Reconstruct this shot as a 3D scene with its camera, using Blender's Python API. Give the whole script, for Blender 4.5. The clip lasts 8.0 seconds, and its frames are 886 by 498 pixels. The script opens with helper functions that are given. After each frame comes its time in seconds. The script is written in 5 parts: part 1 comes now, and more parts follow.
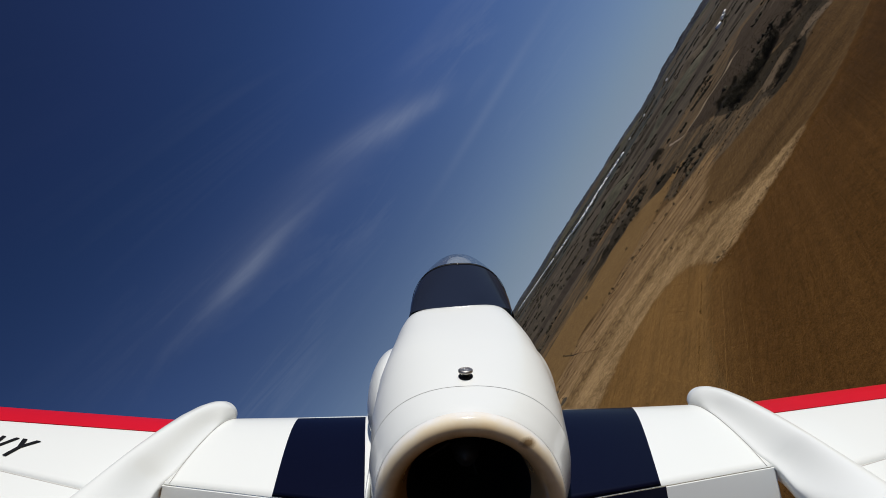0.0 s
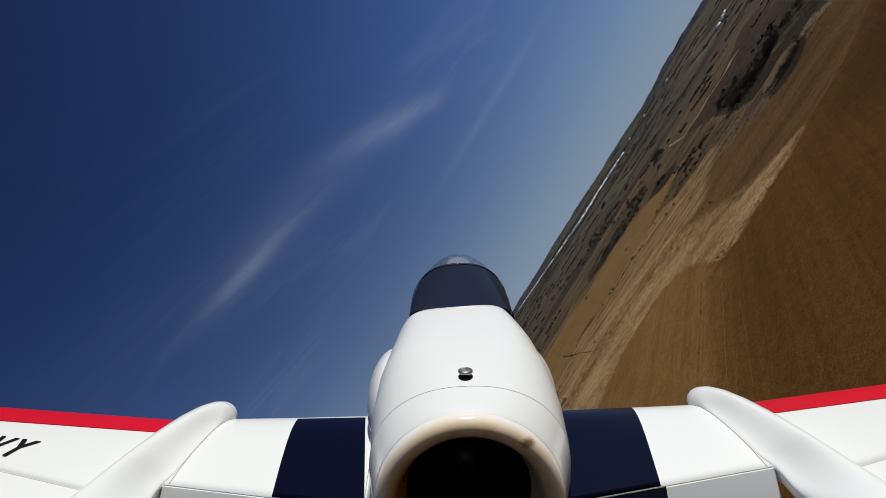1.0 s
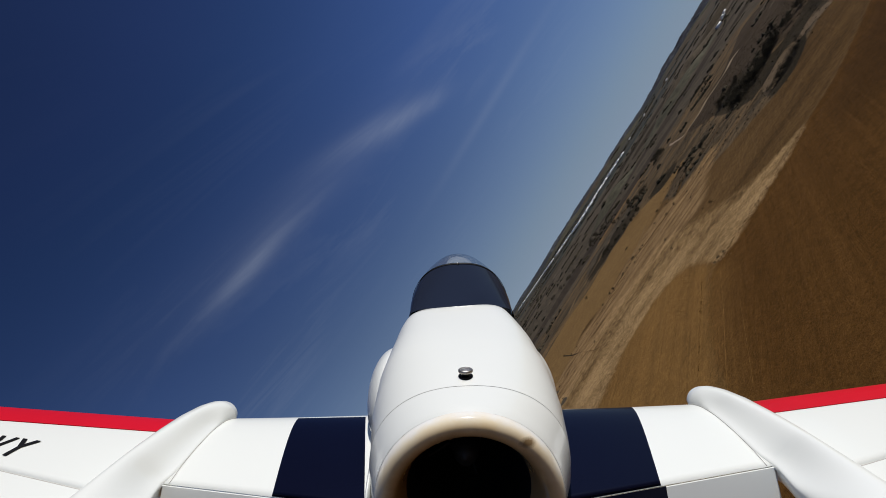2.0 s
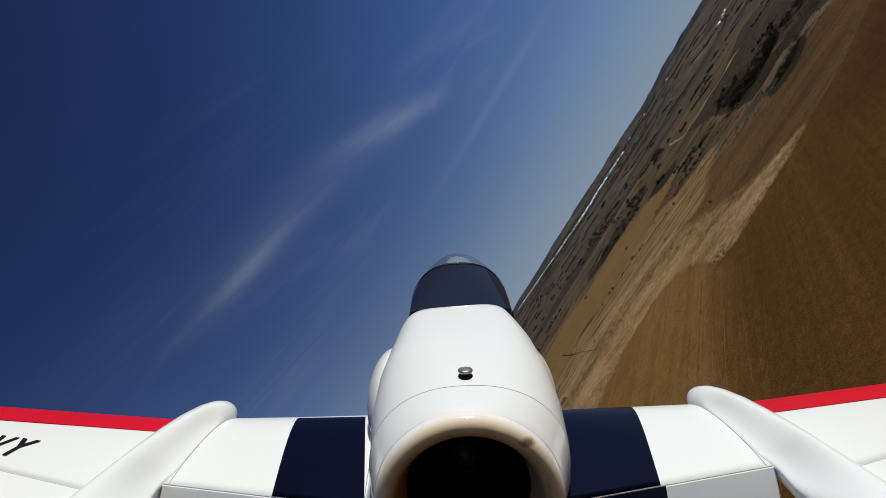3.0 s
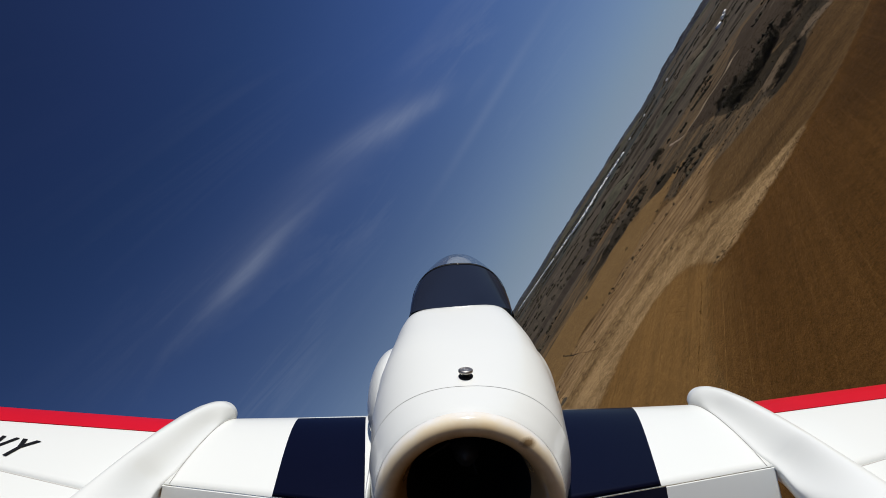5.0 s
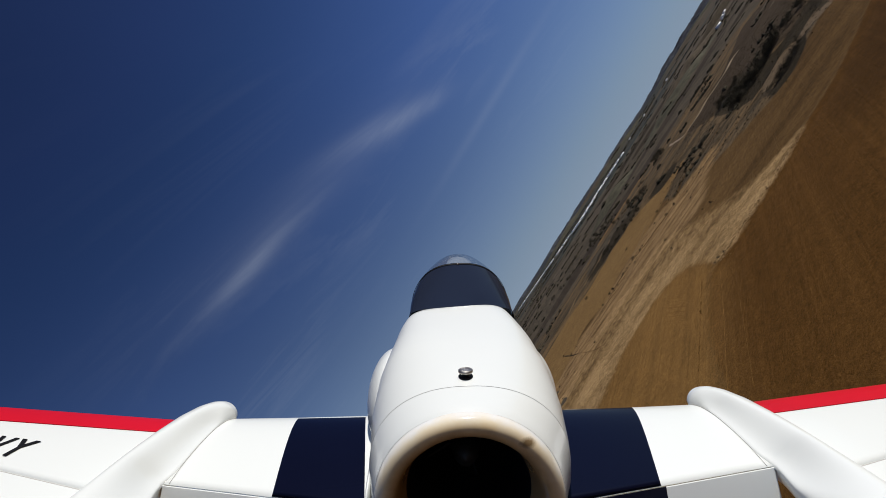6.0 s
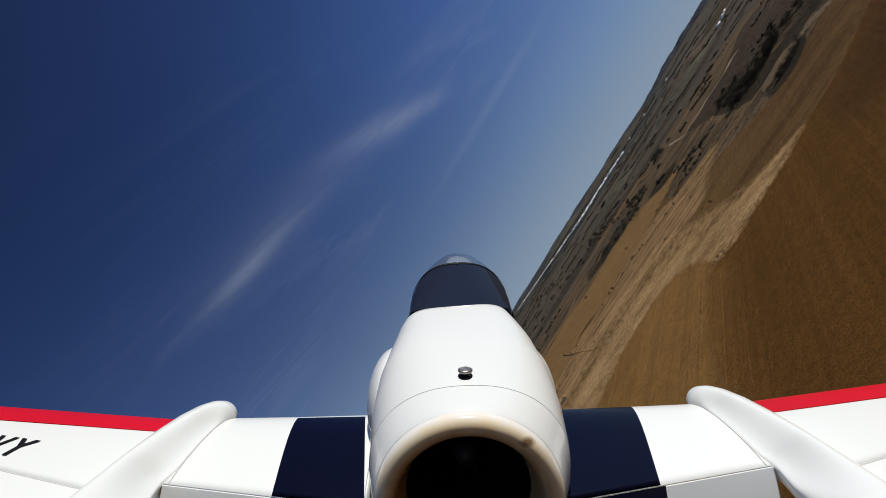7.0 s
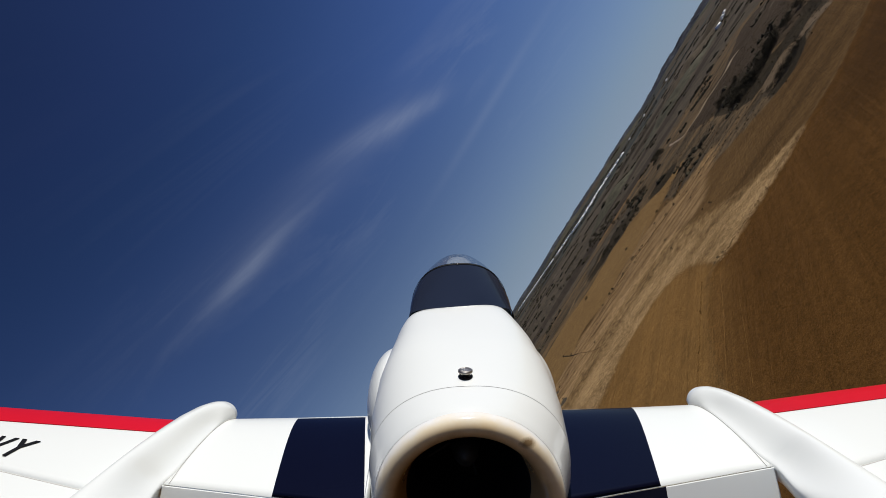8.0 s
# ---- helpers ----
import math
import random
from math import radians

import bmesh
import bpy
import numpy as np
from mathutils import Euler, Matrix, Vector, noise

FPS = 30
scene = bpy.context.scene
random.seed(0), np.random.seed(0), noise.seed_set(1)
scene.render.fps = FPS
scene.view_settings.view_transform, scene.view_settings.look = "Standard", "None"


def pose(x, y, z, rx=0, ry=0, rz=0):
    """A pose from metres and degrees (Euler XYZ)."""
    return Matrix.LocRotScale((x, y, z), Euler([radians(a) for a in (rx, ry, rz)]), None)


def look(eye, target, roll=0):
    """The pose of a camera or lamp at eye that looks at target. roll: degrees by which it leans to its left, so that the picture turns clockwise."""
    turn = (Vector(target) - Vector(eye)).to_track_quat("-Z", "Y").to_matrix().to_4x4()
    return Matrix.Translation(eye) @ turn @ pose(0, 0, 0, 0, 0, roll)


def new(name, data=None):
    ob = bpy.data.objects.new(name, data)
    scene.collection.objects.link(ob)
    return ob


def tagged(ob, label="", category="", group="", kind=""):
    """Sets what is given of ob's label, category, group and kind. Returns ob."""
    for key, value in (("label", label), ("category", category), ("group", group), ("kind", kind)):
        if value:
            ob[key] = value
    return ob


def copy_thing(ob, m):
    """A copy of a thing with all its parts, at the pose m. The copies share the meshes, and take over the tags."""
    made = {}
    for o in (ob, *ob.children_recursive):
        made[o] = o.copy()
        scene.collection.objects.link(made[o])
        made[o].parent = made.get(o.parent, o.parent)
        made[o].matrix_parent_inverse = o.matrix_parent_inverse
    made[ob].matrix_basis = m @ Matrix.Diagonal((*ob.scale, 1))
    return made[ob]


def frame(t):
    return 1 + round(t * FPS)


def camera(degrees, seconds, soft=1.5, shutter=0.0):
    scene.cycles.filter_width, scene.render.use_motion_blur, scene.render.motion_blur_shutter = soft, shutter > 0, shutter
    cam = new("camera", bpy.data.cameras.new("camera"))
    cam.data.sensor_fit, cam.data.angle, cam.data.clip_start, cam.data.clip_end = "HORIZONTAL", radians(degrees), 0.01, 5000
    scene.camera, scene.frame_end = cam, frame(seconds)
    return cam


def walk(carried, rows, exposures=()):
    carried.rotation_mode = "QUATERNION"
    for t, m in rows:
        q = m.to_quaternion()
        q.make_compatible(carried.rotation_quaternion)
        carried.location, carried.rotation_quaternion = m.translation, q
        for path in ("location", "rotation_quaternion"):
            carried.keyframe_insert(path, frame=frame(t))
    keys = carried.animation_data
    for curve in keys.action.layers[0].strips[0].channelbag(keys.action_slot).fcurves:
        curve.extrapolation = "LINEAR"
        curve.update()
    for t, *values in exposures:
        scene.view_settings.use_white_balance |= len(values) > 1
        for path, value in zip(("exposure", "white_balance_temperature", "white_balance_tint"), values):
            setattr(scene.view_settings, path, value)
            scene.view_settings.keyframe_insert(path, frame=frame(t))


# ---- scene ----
cam = camera(90.0, 8.0, soft=0.65)

# The camera is fixed to the tail of a flying model jet, banked to the right over a plain.
H = 40.0
EYE = Vector((0.0, 0.0, H))
CAM = look(EYE, EYE + Vector((0.0, math.cos(radians(11.47)), math.sin(radians(11.47)))), -57.8)


def shaken(yaw, pitch, roll):
    return CAM @ pose(0, 0, 0, pitch, yaw, roll)


walk(cam, [
    (0.0, shaken(0.00, 0.00, 0.00)),
    (0.5, shaken(0.02, -0.03, 0.01)),
    (1.0, shaken(-0.01, 0.03, 0.00)),
    (1.5, shaken(0.01, 0.00, -0.01)),
    (3.0, shaken(-0.02, -0.05, 0.00)),
    (3.5, shaken(0.00, -0.06, 0.01)),
    (4.0, shaken(0.02, 0.02, 0.00)),
    (4.5, shaken(0.01, 0.00, 0.00)),
    (6.0, shaken(0.00, 0.01, -0.01)),
    (6.5, shaken(-0.02, 0.02, 0.00)),
    (7.0, shaken(-0.04, -0.06, 0.00)),
    (7.5, shaken(-0.04, -0.02, 0.01)),
    (8.0, shaken(-0.02, 0.02, 0.00)),
], [(0.0, 0.0), (4.0, 0.0), (4.5, 0.03), (6.0, 0.10), (6.5, 0.10), (8.0, 0.12)])      # the camera opens up on the way

# ---------------------------------------------------------------- light
SUN_ELEV, SUN_AZ = 32.0, 97.0          # azimuth clockwise from +Y
sun_dir = Vector((math.cos(radians(SUN_ELEV)) * math.sin(radians(SUN_AZ)),
                  math.cos(radians(SUN_ELEV)) * math.cos(radians(SUN_AZ)),
                  math.sin(radians(SUN_ELEV))))
sun_data = bpy.data.lights.new("sun", "SUN")
sun_data.energy, sun_data.angle, sun_data.color = 3.75, radians(0.53), (1.0, 0.965, 0.91)
sun = new("sun", sun_data)
sun.matrix_world = look((0, 0, 300), Vector((0, 0, 300)) - sun_dir)

world = bpy.data.worlds.new("world")
scene.world = world
world.use_nodes = True


def build_sky():
    nt = world.node_tree
    nt.nodes.clear()
    N, L = nt.nodes.new, nt.links.new

    def math_node(op, a, b=None):
        n = N("ShaderNodeMath")
        n.operation = op
        for i, v in enumerate((a, b)):
            if v is None:
                continue
            if isinstance(v, (int, float)):
                n.inputs[i].default_value = v
            else:
                L(v, n.inputs[i])
        return n.outputs[0]

    sky = N("ShaderNodeTexSky")
    sky.sky_type = "NISHITA"
    sky.sun_disc = False
    sky.sun_elevation, sky.sun_rotation = radians(SUN_ELEV), radians(SUN_AZ)
    sky.air_density, sky.dust_density, sky.ozone_density = 1.0, 0.4, 3.0
    tc = N("ShaderNodeTexCoord")
    sep = N("ShaderNodeSeparateXYZ")
    L(tc.outputs["Generated"], sep.inputs[0])
    up = math_node("MAXIMUM", sep.outputs[2], 0.06)
    px = math_node("DIVIDE", sep.outputs[0], up)
    py = math_node("DIVIDE", sep.outputs[1], up)
    flat = N("ShaderNodeCombineXYZ")
    L(px, flat.inputs[0])
    L(py, flat.inputs[1])
    # high cirrus, combed by the wind along one direction
    turn = N("ShaderNodeMapping")
    turn.inputs["Rotation"].default_value = (0, 0, radians(-29.0))
    L(flat.outputs[0], turn.inputs["Vector"])
    comb = N("ShaderNodeMapping")
    comb.inputs["Scale"].default_value = (0.6, 2.2, 1.0)
    L(turn.outputs[0], comb.inputs["Vector"])
    wisp = N("ShaderNodeTexNoise")
    wisp.inputs["Scale"].default_value = 1.1
    wisp.inputs["Detail"].default_value = 7.0
    wisp.inputs["Roughness"].default_value = 0.62
    wisp.inputs["Distortion"].default_value = 1.1
    L(comb.outputs[0], wisp.inputs["Vector"])
    wide = N("ShaderNodeTexNoise")
    wide.inputs["Scale"].default_value = 0.5
    wide.inputs["Detail"].default_value = 2.0
    L(turn.outputs[0], wide.inputs["Vector"])
    ramp = N("ShaderNodeValToRGB")
    ramp.color_ramp.elements[0].position = 0.50
    ramp.color_ramp.elements[1].position = 0.85
    L(wisp.outputs["Fac"], ramp.inputs[0])
    ramp_b = N("ShaderNodeValToRGB")
    ramp_b.color_ramp.elements[0].position = 0.42
    ramp_b.color_ramp.elements[1].position = 0.75
    L(wide.outputs["Fac"], ramp_b.inputs[0])
    fade = N("ShaderNodeMapRange")
    fade.interpolation_type = "SMOOTHSTEP"
    fade.inputs["From Min"].default_value, fade.inputs["From Max"].default_value = 0.10, 0.30
    L(sep.outputs[2], fade.inputs["Value"])
    thin = math_node("MULTIPLY", math_node("MULTIPLY", math_node("MULTIPLY", ramp.outputs[0], ramp_b.outputs[0]), fade.outputs[0]), 0.20)
    # one longer streak of cirrus in two tufts, and a fainter one
    s2 = N("ShaderNodeSeparateXYZ")
    L(turn.outputs[0], s2.inputs[0])

    def bell(value, middle, width):
        u = math_node("MULTIPLY", math_node("SUBTRACT", value, middle), 1.0 / width)
        return math_node("POWER", 2.718, math_node("MULTIPLY", math_node("MULTIPLY", u, u), -1.0))

    def line(lean, middle, width):
        return bell(math_node("ADD", s2.outputs[1], math_node("MULTIPLY", s2.outputs[0], lean)), middle, width)

    upper = math_node("MULTIPLY", line(-0.30, 1.235, 0.085), bell(s2.outputs[0], 1.45, 0.42))
    lower = math_node("MULTIPLY", line(0.20, 1.79, 0.095), math_node("MULTIPLY", bell(s2.outputs[0], 0.40, 0.25), 0.66))
    veil = math_node("MULTIPLY", math_node("MULTIPLY", line(0.0, 1.62, 0.20), bell(s2.outputs[0], 0.9, 0.75)), 0.30)
    bands = math_node("ADD", math_node("ADD", upper, lower), veil)
    faint = math_node("MULTIPLY", math_node("MULTIPLY", line(0.57, 3.97, 0.15), bell(s2.outputs[0], 2.75, 0.65)), 0.065)
    rampc = N("ShaderNodeValToRGB")
    rampc.color_ramp.elements[0].position = 0.22
    rampc.color_ramp.elements[1].position = 0.70
    rampc.color_ramp.elements[0].color = (0.25, 0.25, 0.25, 1)
    L(wisp.outputs["Fac"], rampc.inputs[0])
    streak = math_node("MULTIPLY", math_node("MULTIPLY", bands, rampc.outputs[0]), 0.26)
    cover = math_node("MINIMUM", math_node("ADD", math_node("ADD", thin, streak), faint), 0.9)
    # dusty air thickens towards the horizon
    low = math_node("POWER", math_node("SUBTRACT", 1.0, math_node("MAXIMUM", sep.outputs[2], 0.0)), 4.8)
    hazy = N("ShaderNodeMix")
    hazy.data_type = "RGBA"
    L(math_node("MULTIPLY", low, 0.92), hazy.inputs["Factor"])
    deep = N("ShaderNodeMix")
    deep.data_type, deep.blend_type = "RGBA", "MULTIPLY"
    deep.inputs["Factor"].default_value = 1.0
    L(sky.outputs[0], deep.inputs["A"])
    # milky at middle heights, deep blue overhead
    tone = N("ShaderNodeValToRGB")
    while len(tone.color_ramp.elements) < len(TONES):
        tone.color_ramp.elements.new(0.5)
    for stop, (height, *rgb) in zip(tone.color_ramp.elements, TONES):
        stop.position, stop.color = height, (*[v * 0.6 * a / 0.735 for v, a in zip(rgb, AIR)], 1.0)
    L(sep.outputs[2], tone.inputs[0])
    L(tone.outputs[0], deep.inputs["B"])
    gain = N("ShaderNodeVectorMath")
    gain.operation = "SCALE"
    toward = N("ShaderNodeVectorMath")
    toward.operation = "DOT_PRODUCT"
    toward.inputs[1].default_value = sun_dir
    L(tc.outputs["Generated"], toward.inputs[0])
    glow = math_node("MINIMUM", math_node("MAXIMUM", math_node("ADD", math_node("MULTIPLY", toward.outputs["Value"], 0.55), 0.87), 0.76), 1.08)
    L(math_node("MULTIPLY", glow, 0.735 / 0.6), gain.inputs["Scale"])
    L(deep.outputs["Result"], gain.inputs[0])
    L(gain.outputs[0], hazy.inputs["A"])
    hazy.inputs["B"].default_value = DUST
    mix = N("ShaderNodeMix")
    mix.data_type = "RGBA"
    L(cover, mix.inputs["Factor"])
    L(hazy.outputs["Result"], mix.inputs["A"])
    mix.inputs["B"].default_value = CLOUD
    bg = N("ShaderNodeBackground")
    bg.inputs["Strength"].default_value = SKY
    L(mix.outputs["Result"], bg.inputs["Color"])
    out = N("ShaderNodeOutputWorld")
    L(bg.outputs[0], out.inputs[0])


SKY = 0.070
CLOUD = (5.6, 6.3, 7.6, 1.0)
AIR = (0.265, 0.415, 0.735)
TONES = [(0.0, 1.0, 1.0, 1.0), (0.25, 1.1, 1.05, 1.02), (0.45, 1.4, 1.2, 1.15), (0.58, 1.4, 1.15, 1.06), (0.69, 1.15, 0.97, 0.90), (0.78, 1.08, 0.83, 0.80), (0.88, 0.88, 0.66, 0.63), (1.0, 0.80, 0.60, 0.57)]
DUST = (3.1, 4.1, 5.45, 1.0)
build_sky()


# ---------------------------------------------------------------- materials
def material(name):
    m = bpy.data.materials.new(name)
    m.use_nodes = True
    return m, m.node_tree, m.node_tree.nodes["Principled BSDF"]


def noise_node(nt, scale, detail=4.0, rough=0.55, vector=None):
    n = nt.nodes.new("ShaderNodeTexNoise")
    n.inputs["Scale"].default_value = scale
    n.inputs["Detail"].default_value = detail
    n.inputs["Roughness"].default_value = rough
    if vector is not None:
        nt.links.new(vector, n.inputs["Vector"])
    return n.outputs["Fac"]


def ramp_node(nt, fac, lo, hi, a, b):
    n = nt.nodes.new("ShaderNodeValToRGB")
    n.color_ramp.elements[0].position, n.color_ramp.elements[1].position = lo, hi
    n.color_ramp.elements[0].color, n.color_ramp.elements[1].color = (*a, 1), (*b, 1)
    nt.links.new(fac, n.inputs[0])
    return n.outputs[0]


def mix_node(nt, fac, a, b, blend="MIX"):
    n = nt.nodes.new("ShaderNodeMix")
    n.data_type, n.blend_type = "RGBA", blend
    for key, v in (("Factor", fac), ("A", a), ("B", b)):
        if isinstance(v, (int, float)):
            n.inputs[key].default_value = v
        elif isinstance(v, tuple):
            n.inputs[key].default_value = (*v, 1)
        else:
            nt.links.new(v, n.inputs[key])
    return n.outputs["Result"]


def bump(nt, bsdf, height, strength, distance):
    n = nt.nodes.new("ShaderNodeBump")
    n.inputs["Strength"].default_value, n.inputs["Distance"].default_value = strength, distance
    nt.links.new(height, n.inputs["Height"])
    nt.links.new(n.outputs[0], bsdf.inputs["Normal"])


def coords(nt, kind="Object", scale=(1, 1, 1), turn=0.0):
    tc = nt.nodes.new("ShaderNodeTexCoord")
    mp = nt.nodes.new("ShaderNodeMapping")
    mp.inputs["Scale"].default_value = scale
    mp.inputs["Rotation"].default_value = (0, 0, radians(turn))
    nt.links.new(tc.outputs[kind], mp.inputs["Vector"])
    return mp.outputs[0]


def paint(name, colour, rough=0.28, coat=0.5, wear=0.06):
    """Glossy painted moulded foam or glass fibre, with faint grime and orange peel."""
    m, nt, b = material(name)
    c = coords(nt)
    fine = noise_node(nt, 90.0, 5.0, 0.6, c)
    broad = noise_node(nt, 9.0, 3.0, 0.5, c)
    dirt = tuple(v * (1 - wear * 2.2) for v in colour)
    col = mix_node(nt, ramp_node(nt, broad, 0.35, 0.75, (0, 0, 0), (1, 1, 1)), colour, dirt)
    col = mix_node(nt, ramp_node(nt, fine, 0.66, 0.82, (0, 0, 0), (0.2, 0.2, 0.2)), col,
                   tuple(v * (1 - wear * 3) for v in colour))
    nt.links.new(col, b.inputs["Base Color"])
    rr = ramp_node(nt, fine, 0.3, 0.75, (rough * 0.98,) * 3, (rough * 1.02,) * 3)
    nt.links.new(rr, b.inputs["Roughness"])
    b.inputs["Coat Weight"].default_value = coat
    b.inputs["Coat Roughness"].default_value = 0.03
    return m


WHITE = paint("white_paint", (0.800, 0.813, 0.765), wear=0.004)
NAVY = paint("navy_paint", (0.003, 0.004, 0.014), 0.22, 0.02, 0.05)
RED = paint("red_paint", (0.60, 0.005, 0.018), 0.4, 0.08, 0.06)
RED.node_tree.nodes["Principled BSDF"].inputs["Specular IOR Level"].default_value = 0.2
NAVY.node_tree.nodes["Principled BSDF"].inputs["Specular IOR Level"].default_value = 0.12
BLACK = paint("black_lettering", (0.006, 0.006, 0.007), 0.5, 0.0, 0.1)
BLACK.node_tree.nodes["Principled BSDF"].inputs["Specular IOR Level"].default_value = 0.15
IVORY = paint("ivory_plastic", (0.84, 0.71, 0.51), 0.17, 0.3, 0.06)


def heat_yellowed(mat, middle, outer, inner):
    """White at the outside of a round lip, yellowed by the exhaust towards its inside."""
    nt = mat.node_tree
    b = nt.nodes["Principled BSDF"]
    tc = nt.nodes.new("ShaderNodeTexCoord")
    off = nt.nodes.new("ShaderNodeVectorMath")
    off.operation = "MULTIPLY_ADD"
    off.inputs[1].default_value = (0.95, 0.0, 1.0)
    off.inputs[2].default_value = (0.0, 0.0, -middle)
    nt.links.new(tc.outputs["Object"], off.inputs[0])
    far = nt.nodes.new("ShaderNodeVectorMath")
    far.operation = "LENGTH"
    nt.links.new(off.outputs[0], far.inputs[0])
    span = nt.nodes.new("ShaderNodeMapRange")
    span.inputs["From Min"].default_value, span.inputs["From Max"].default_value = inner, outer
    nt.links.new(far.outputs["Value"], span.inputs["Value"])
    wob = noise_node(nt, 60.0, 4.0, 0.6, tc.outputs["Object"])
    add = nt.nodes.new("ShaderNodeMath")
    add.operation = "MULTIPLY_ADD"
    nt.links.new(wob, add.inputs[0])
    add.inputs[1].default_value = 0.22
    nt.links.new(span.outputs[0], add.inputs[2])
    ramp = nt.nodes.new("ShaderNodeValToRGB")
    e = ramp.color_ramp.elements
    e[0].position, e[0].color = 0.40, (0.34, 0.21, 0.09, 1)
    e[1].position, e[1].color = 1.0, (0.80, 0.79, 0.755, 1)
    for at, colour in ((0.56, (0.60, 0.40, 0.19, 1)), (0.72, (0.81, 0.61, 0.34, 1)), (0.87, (0.83, 0.715, 0.505, 1))):
        e.new(at).color = colour
    nt.links.new(add.outputs[0], ramp.inputs[0])
    # one brown scorch on the lip
    near = nt.nodes.new("ShaderNodeVectorMath")
    near.operation = "MULTIPLY_ADD"
    near.inputs[1].default_value = (0.75, 1.0, 1.35)
    near.inputs[2].default_value = (-0.0463 * 0.75, -0.3265, -0.0424 * 1.35)
    nt.links.new(tc.outputs["Object"], near.inputs[0])
    reach = nt.nodes.new("ShaderNodeVectorMath")
    reach.operation = "LENGTH"
    nt.links.new(near.outputs[0], reach.inputs[0])
    speck = noise_node(nt, 420.0, 4.0, 0.7, tc.outputs["Object"])
    edge = nt.nodes.new("ShaderNodeMath")
    edge.operation = "MULTIPLY_ADD"
    nt.links.new(speck, edge.inputs[0])
    edge.inputs[1].default_value = 0.003
    nt.links.new(reach.outputs["Value"], edge.inputs[2])
    burnt = ramp_node(nt, edge.outputs[0], 0.0040, 0.0060, (0.9, 0.9, 0.9), (0, 0, 0))
    nt.links.new(mix_node(nt, burnt, ramp.outputs[0], (0.20, 0.115, 0.045)), b.inputs["Base Color"])


IVORY.node_tree.nodes["Principled BSDF"].inputs["Specular IOR Level"].default_value = 0.2
heat_yellowed(IVORY, -0.010, 0.0775, 0.0500)
DUCT = paint("duct_black", (0.003, 0.003, 0.003), 0.6, 0.0, 0.2)
HUB = paint("hub_grey", (0.035, 0.033, 0.03), 0.5, 0.0, 0.2)
COCKPIT = paint("cockpit_dark", (0.012, 0.014, 0.022), 0.6, 0.0, 0.2)
SEAM = paint("seam_shadow_gap", (0.46, 0.44, 0.41), 0.6, 0.0, 0.1)


def metal():
    m, nt, b = material("steel")
    b.inputs["Metallic"].default_value = 1.0
    c = coords(nt)
    nt.links.new(ramp_node(nt, noise_node(nt, 300.0, 4.0, 0.6, c), 0.3, 0.7, (0.30, 0.27, 0.23), (0.44, 0.41, 0.37)), b.inputs["Base Color"])
    b.inputs["Roughness"].default_value = 0.38
    return m


STEEL = metal()


def glass(name, tint, gloss_rough=0.04, ior=1.22):
    """Thin blown canopy plastic: tinted see-through with a mirror sheen."""
    m, nt, b = material(name)
    nt.nodes.remove(b)
    out = nt.nodes["Material Output"]
    clear = nt.nodes.new("ShaderNodeBsdfTransparent")
    c = coords(nt)
    nt.links.new(ramp_node(nt, noise_node(nt, 30.0, 3.0, 0.5, c), 0.3, 0.7, tint, tuple(v * 0.9 for v in tint)), clear.inputs["Color"])
    gloss = nt.nodes.new("ShaderNodeBsdfGlossy")
    gloss.inputs["Roughness"].default_value = gloss_rough
    fres = nt.nodes.new("ShaderNodeFresnel")
    fres.inputs["IOR"].default_value = ior
    mix = nt.nodes.new("ShaderNodeMixShader")
    thin = nt.nodes.new("ShaderNodeMath")
    thin.operation = "MULTIPLY"
    thin.inputs[1].default_value = 0.24
    nt.links.new(fres.outputs[0], thin.inputs[0])
    nt.links.new(thin.outputs[0], mix.inputs[0])
    nt.links.new(clear.outputs[0], mix.inputs[1])
    nt.links.new(gloss.outputs[0], mix.inputs[2])
    nt.links.new(mix.outputs[0], out.inputs["Surface"])
    return m


SMOKED = paint("smoked_canopy", (0.019, 0.024, 0.040), 0.06, 0.0, 0.10)
SMOKED.node_tree.nodes["Principled BSDF"].inputs["Specular IOR Level"].default_value = 0.5
CLEAR = glass("clear_canopy", (0.90, 0.92, 0.95))


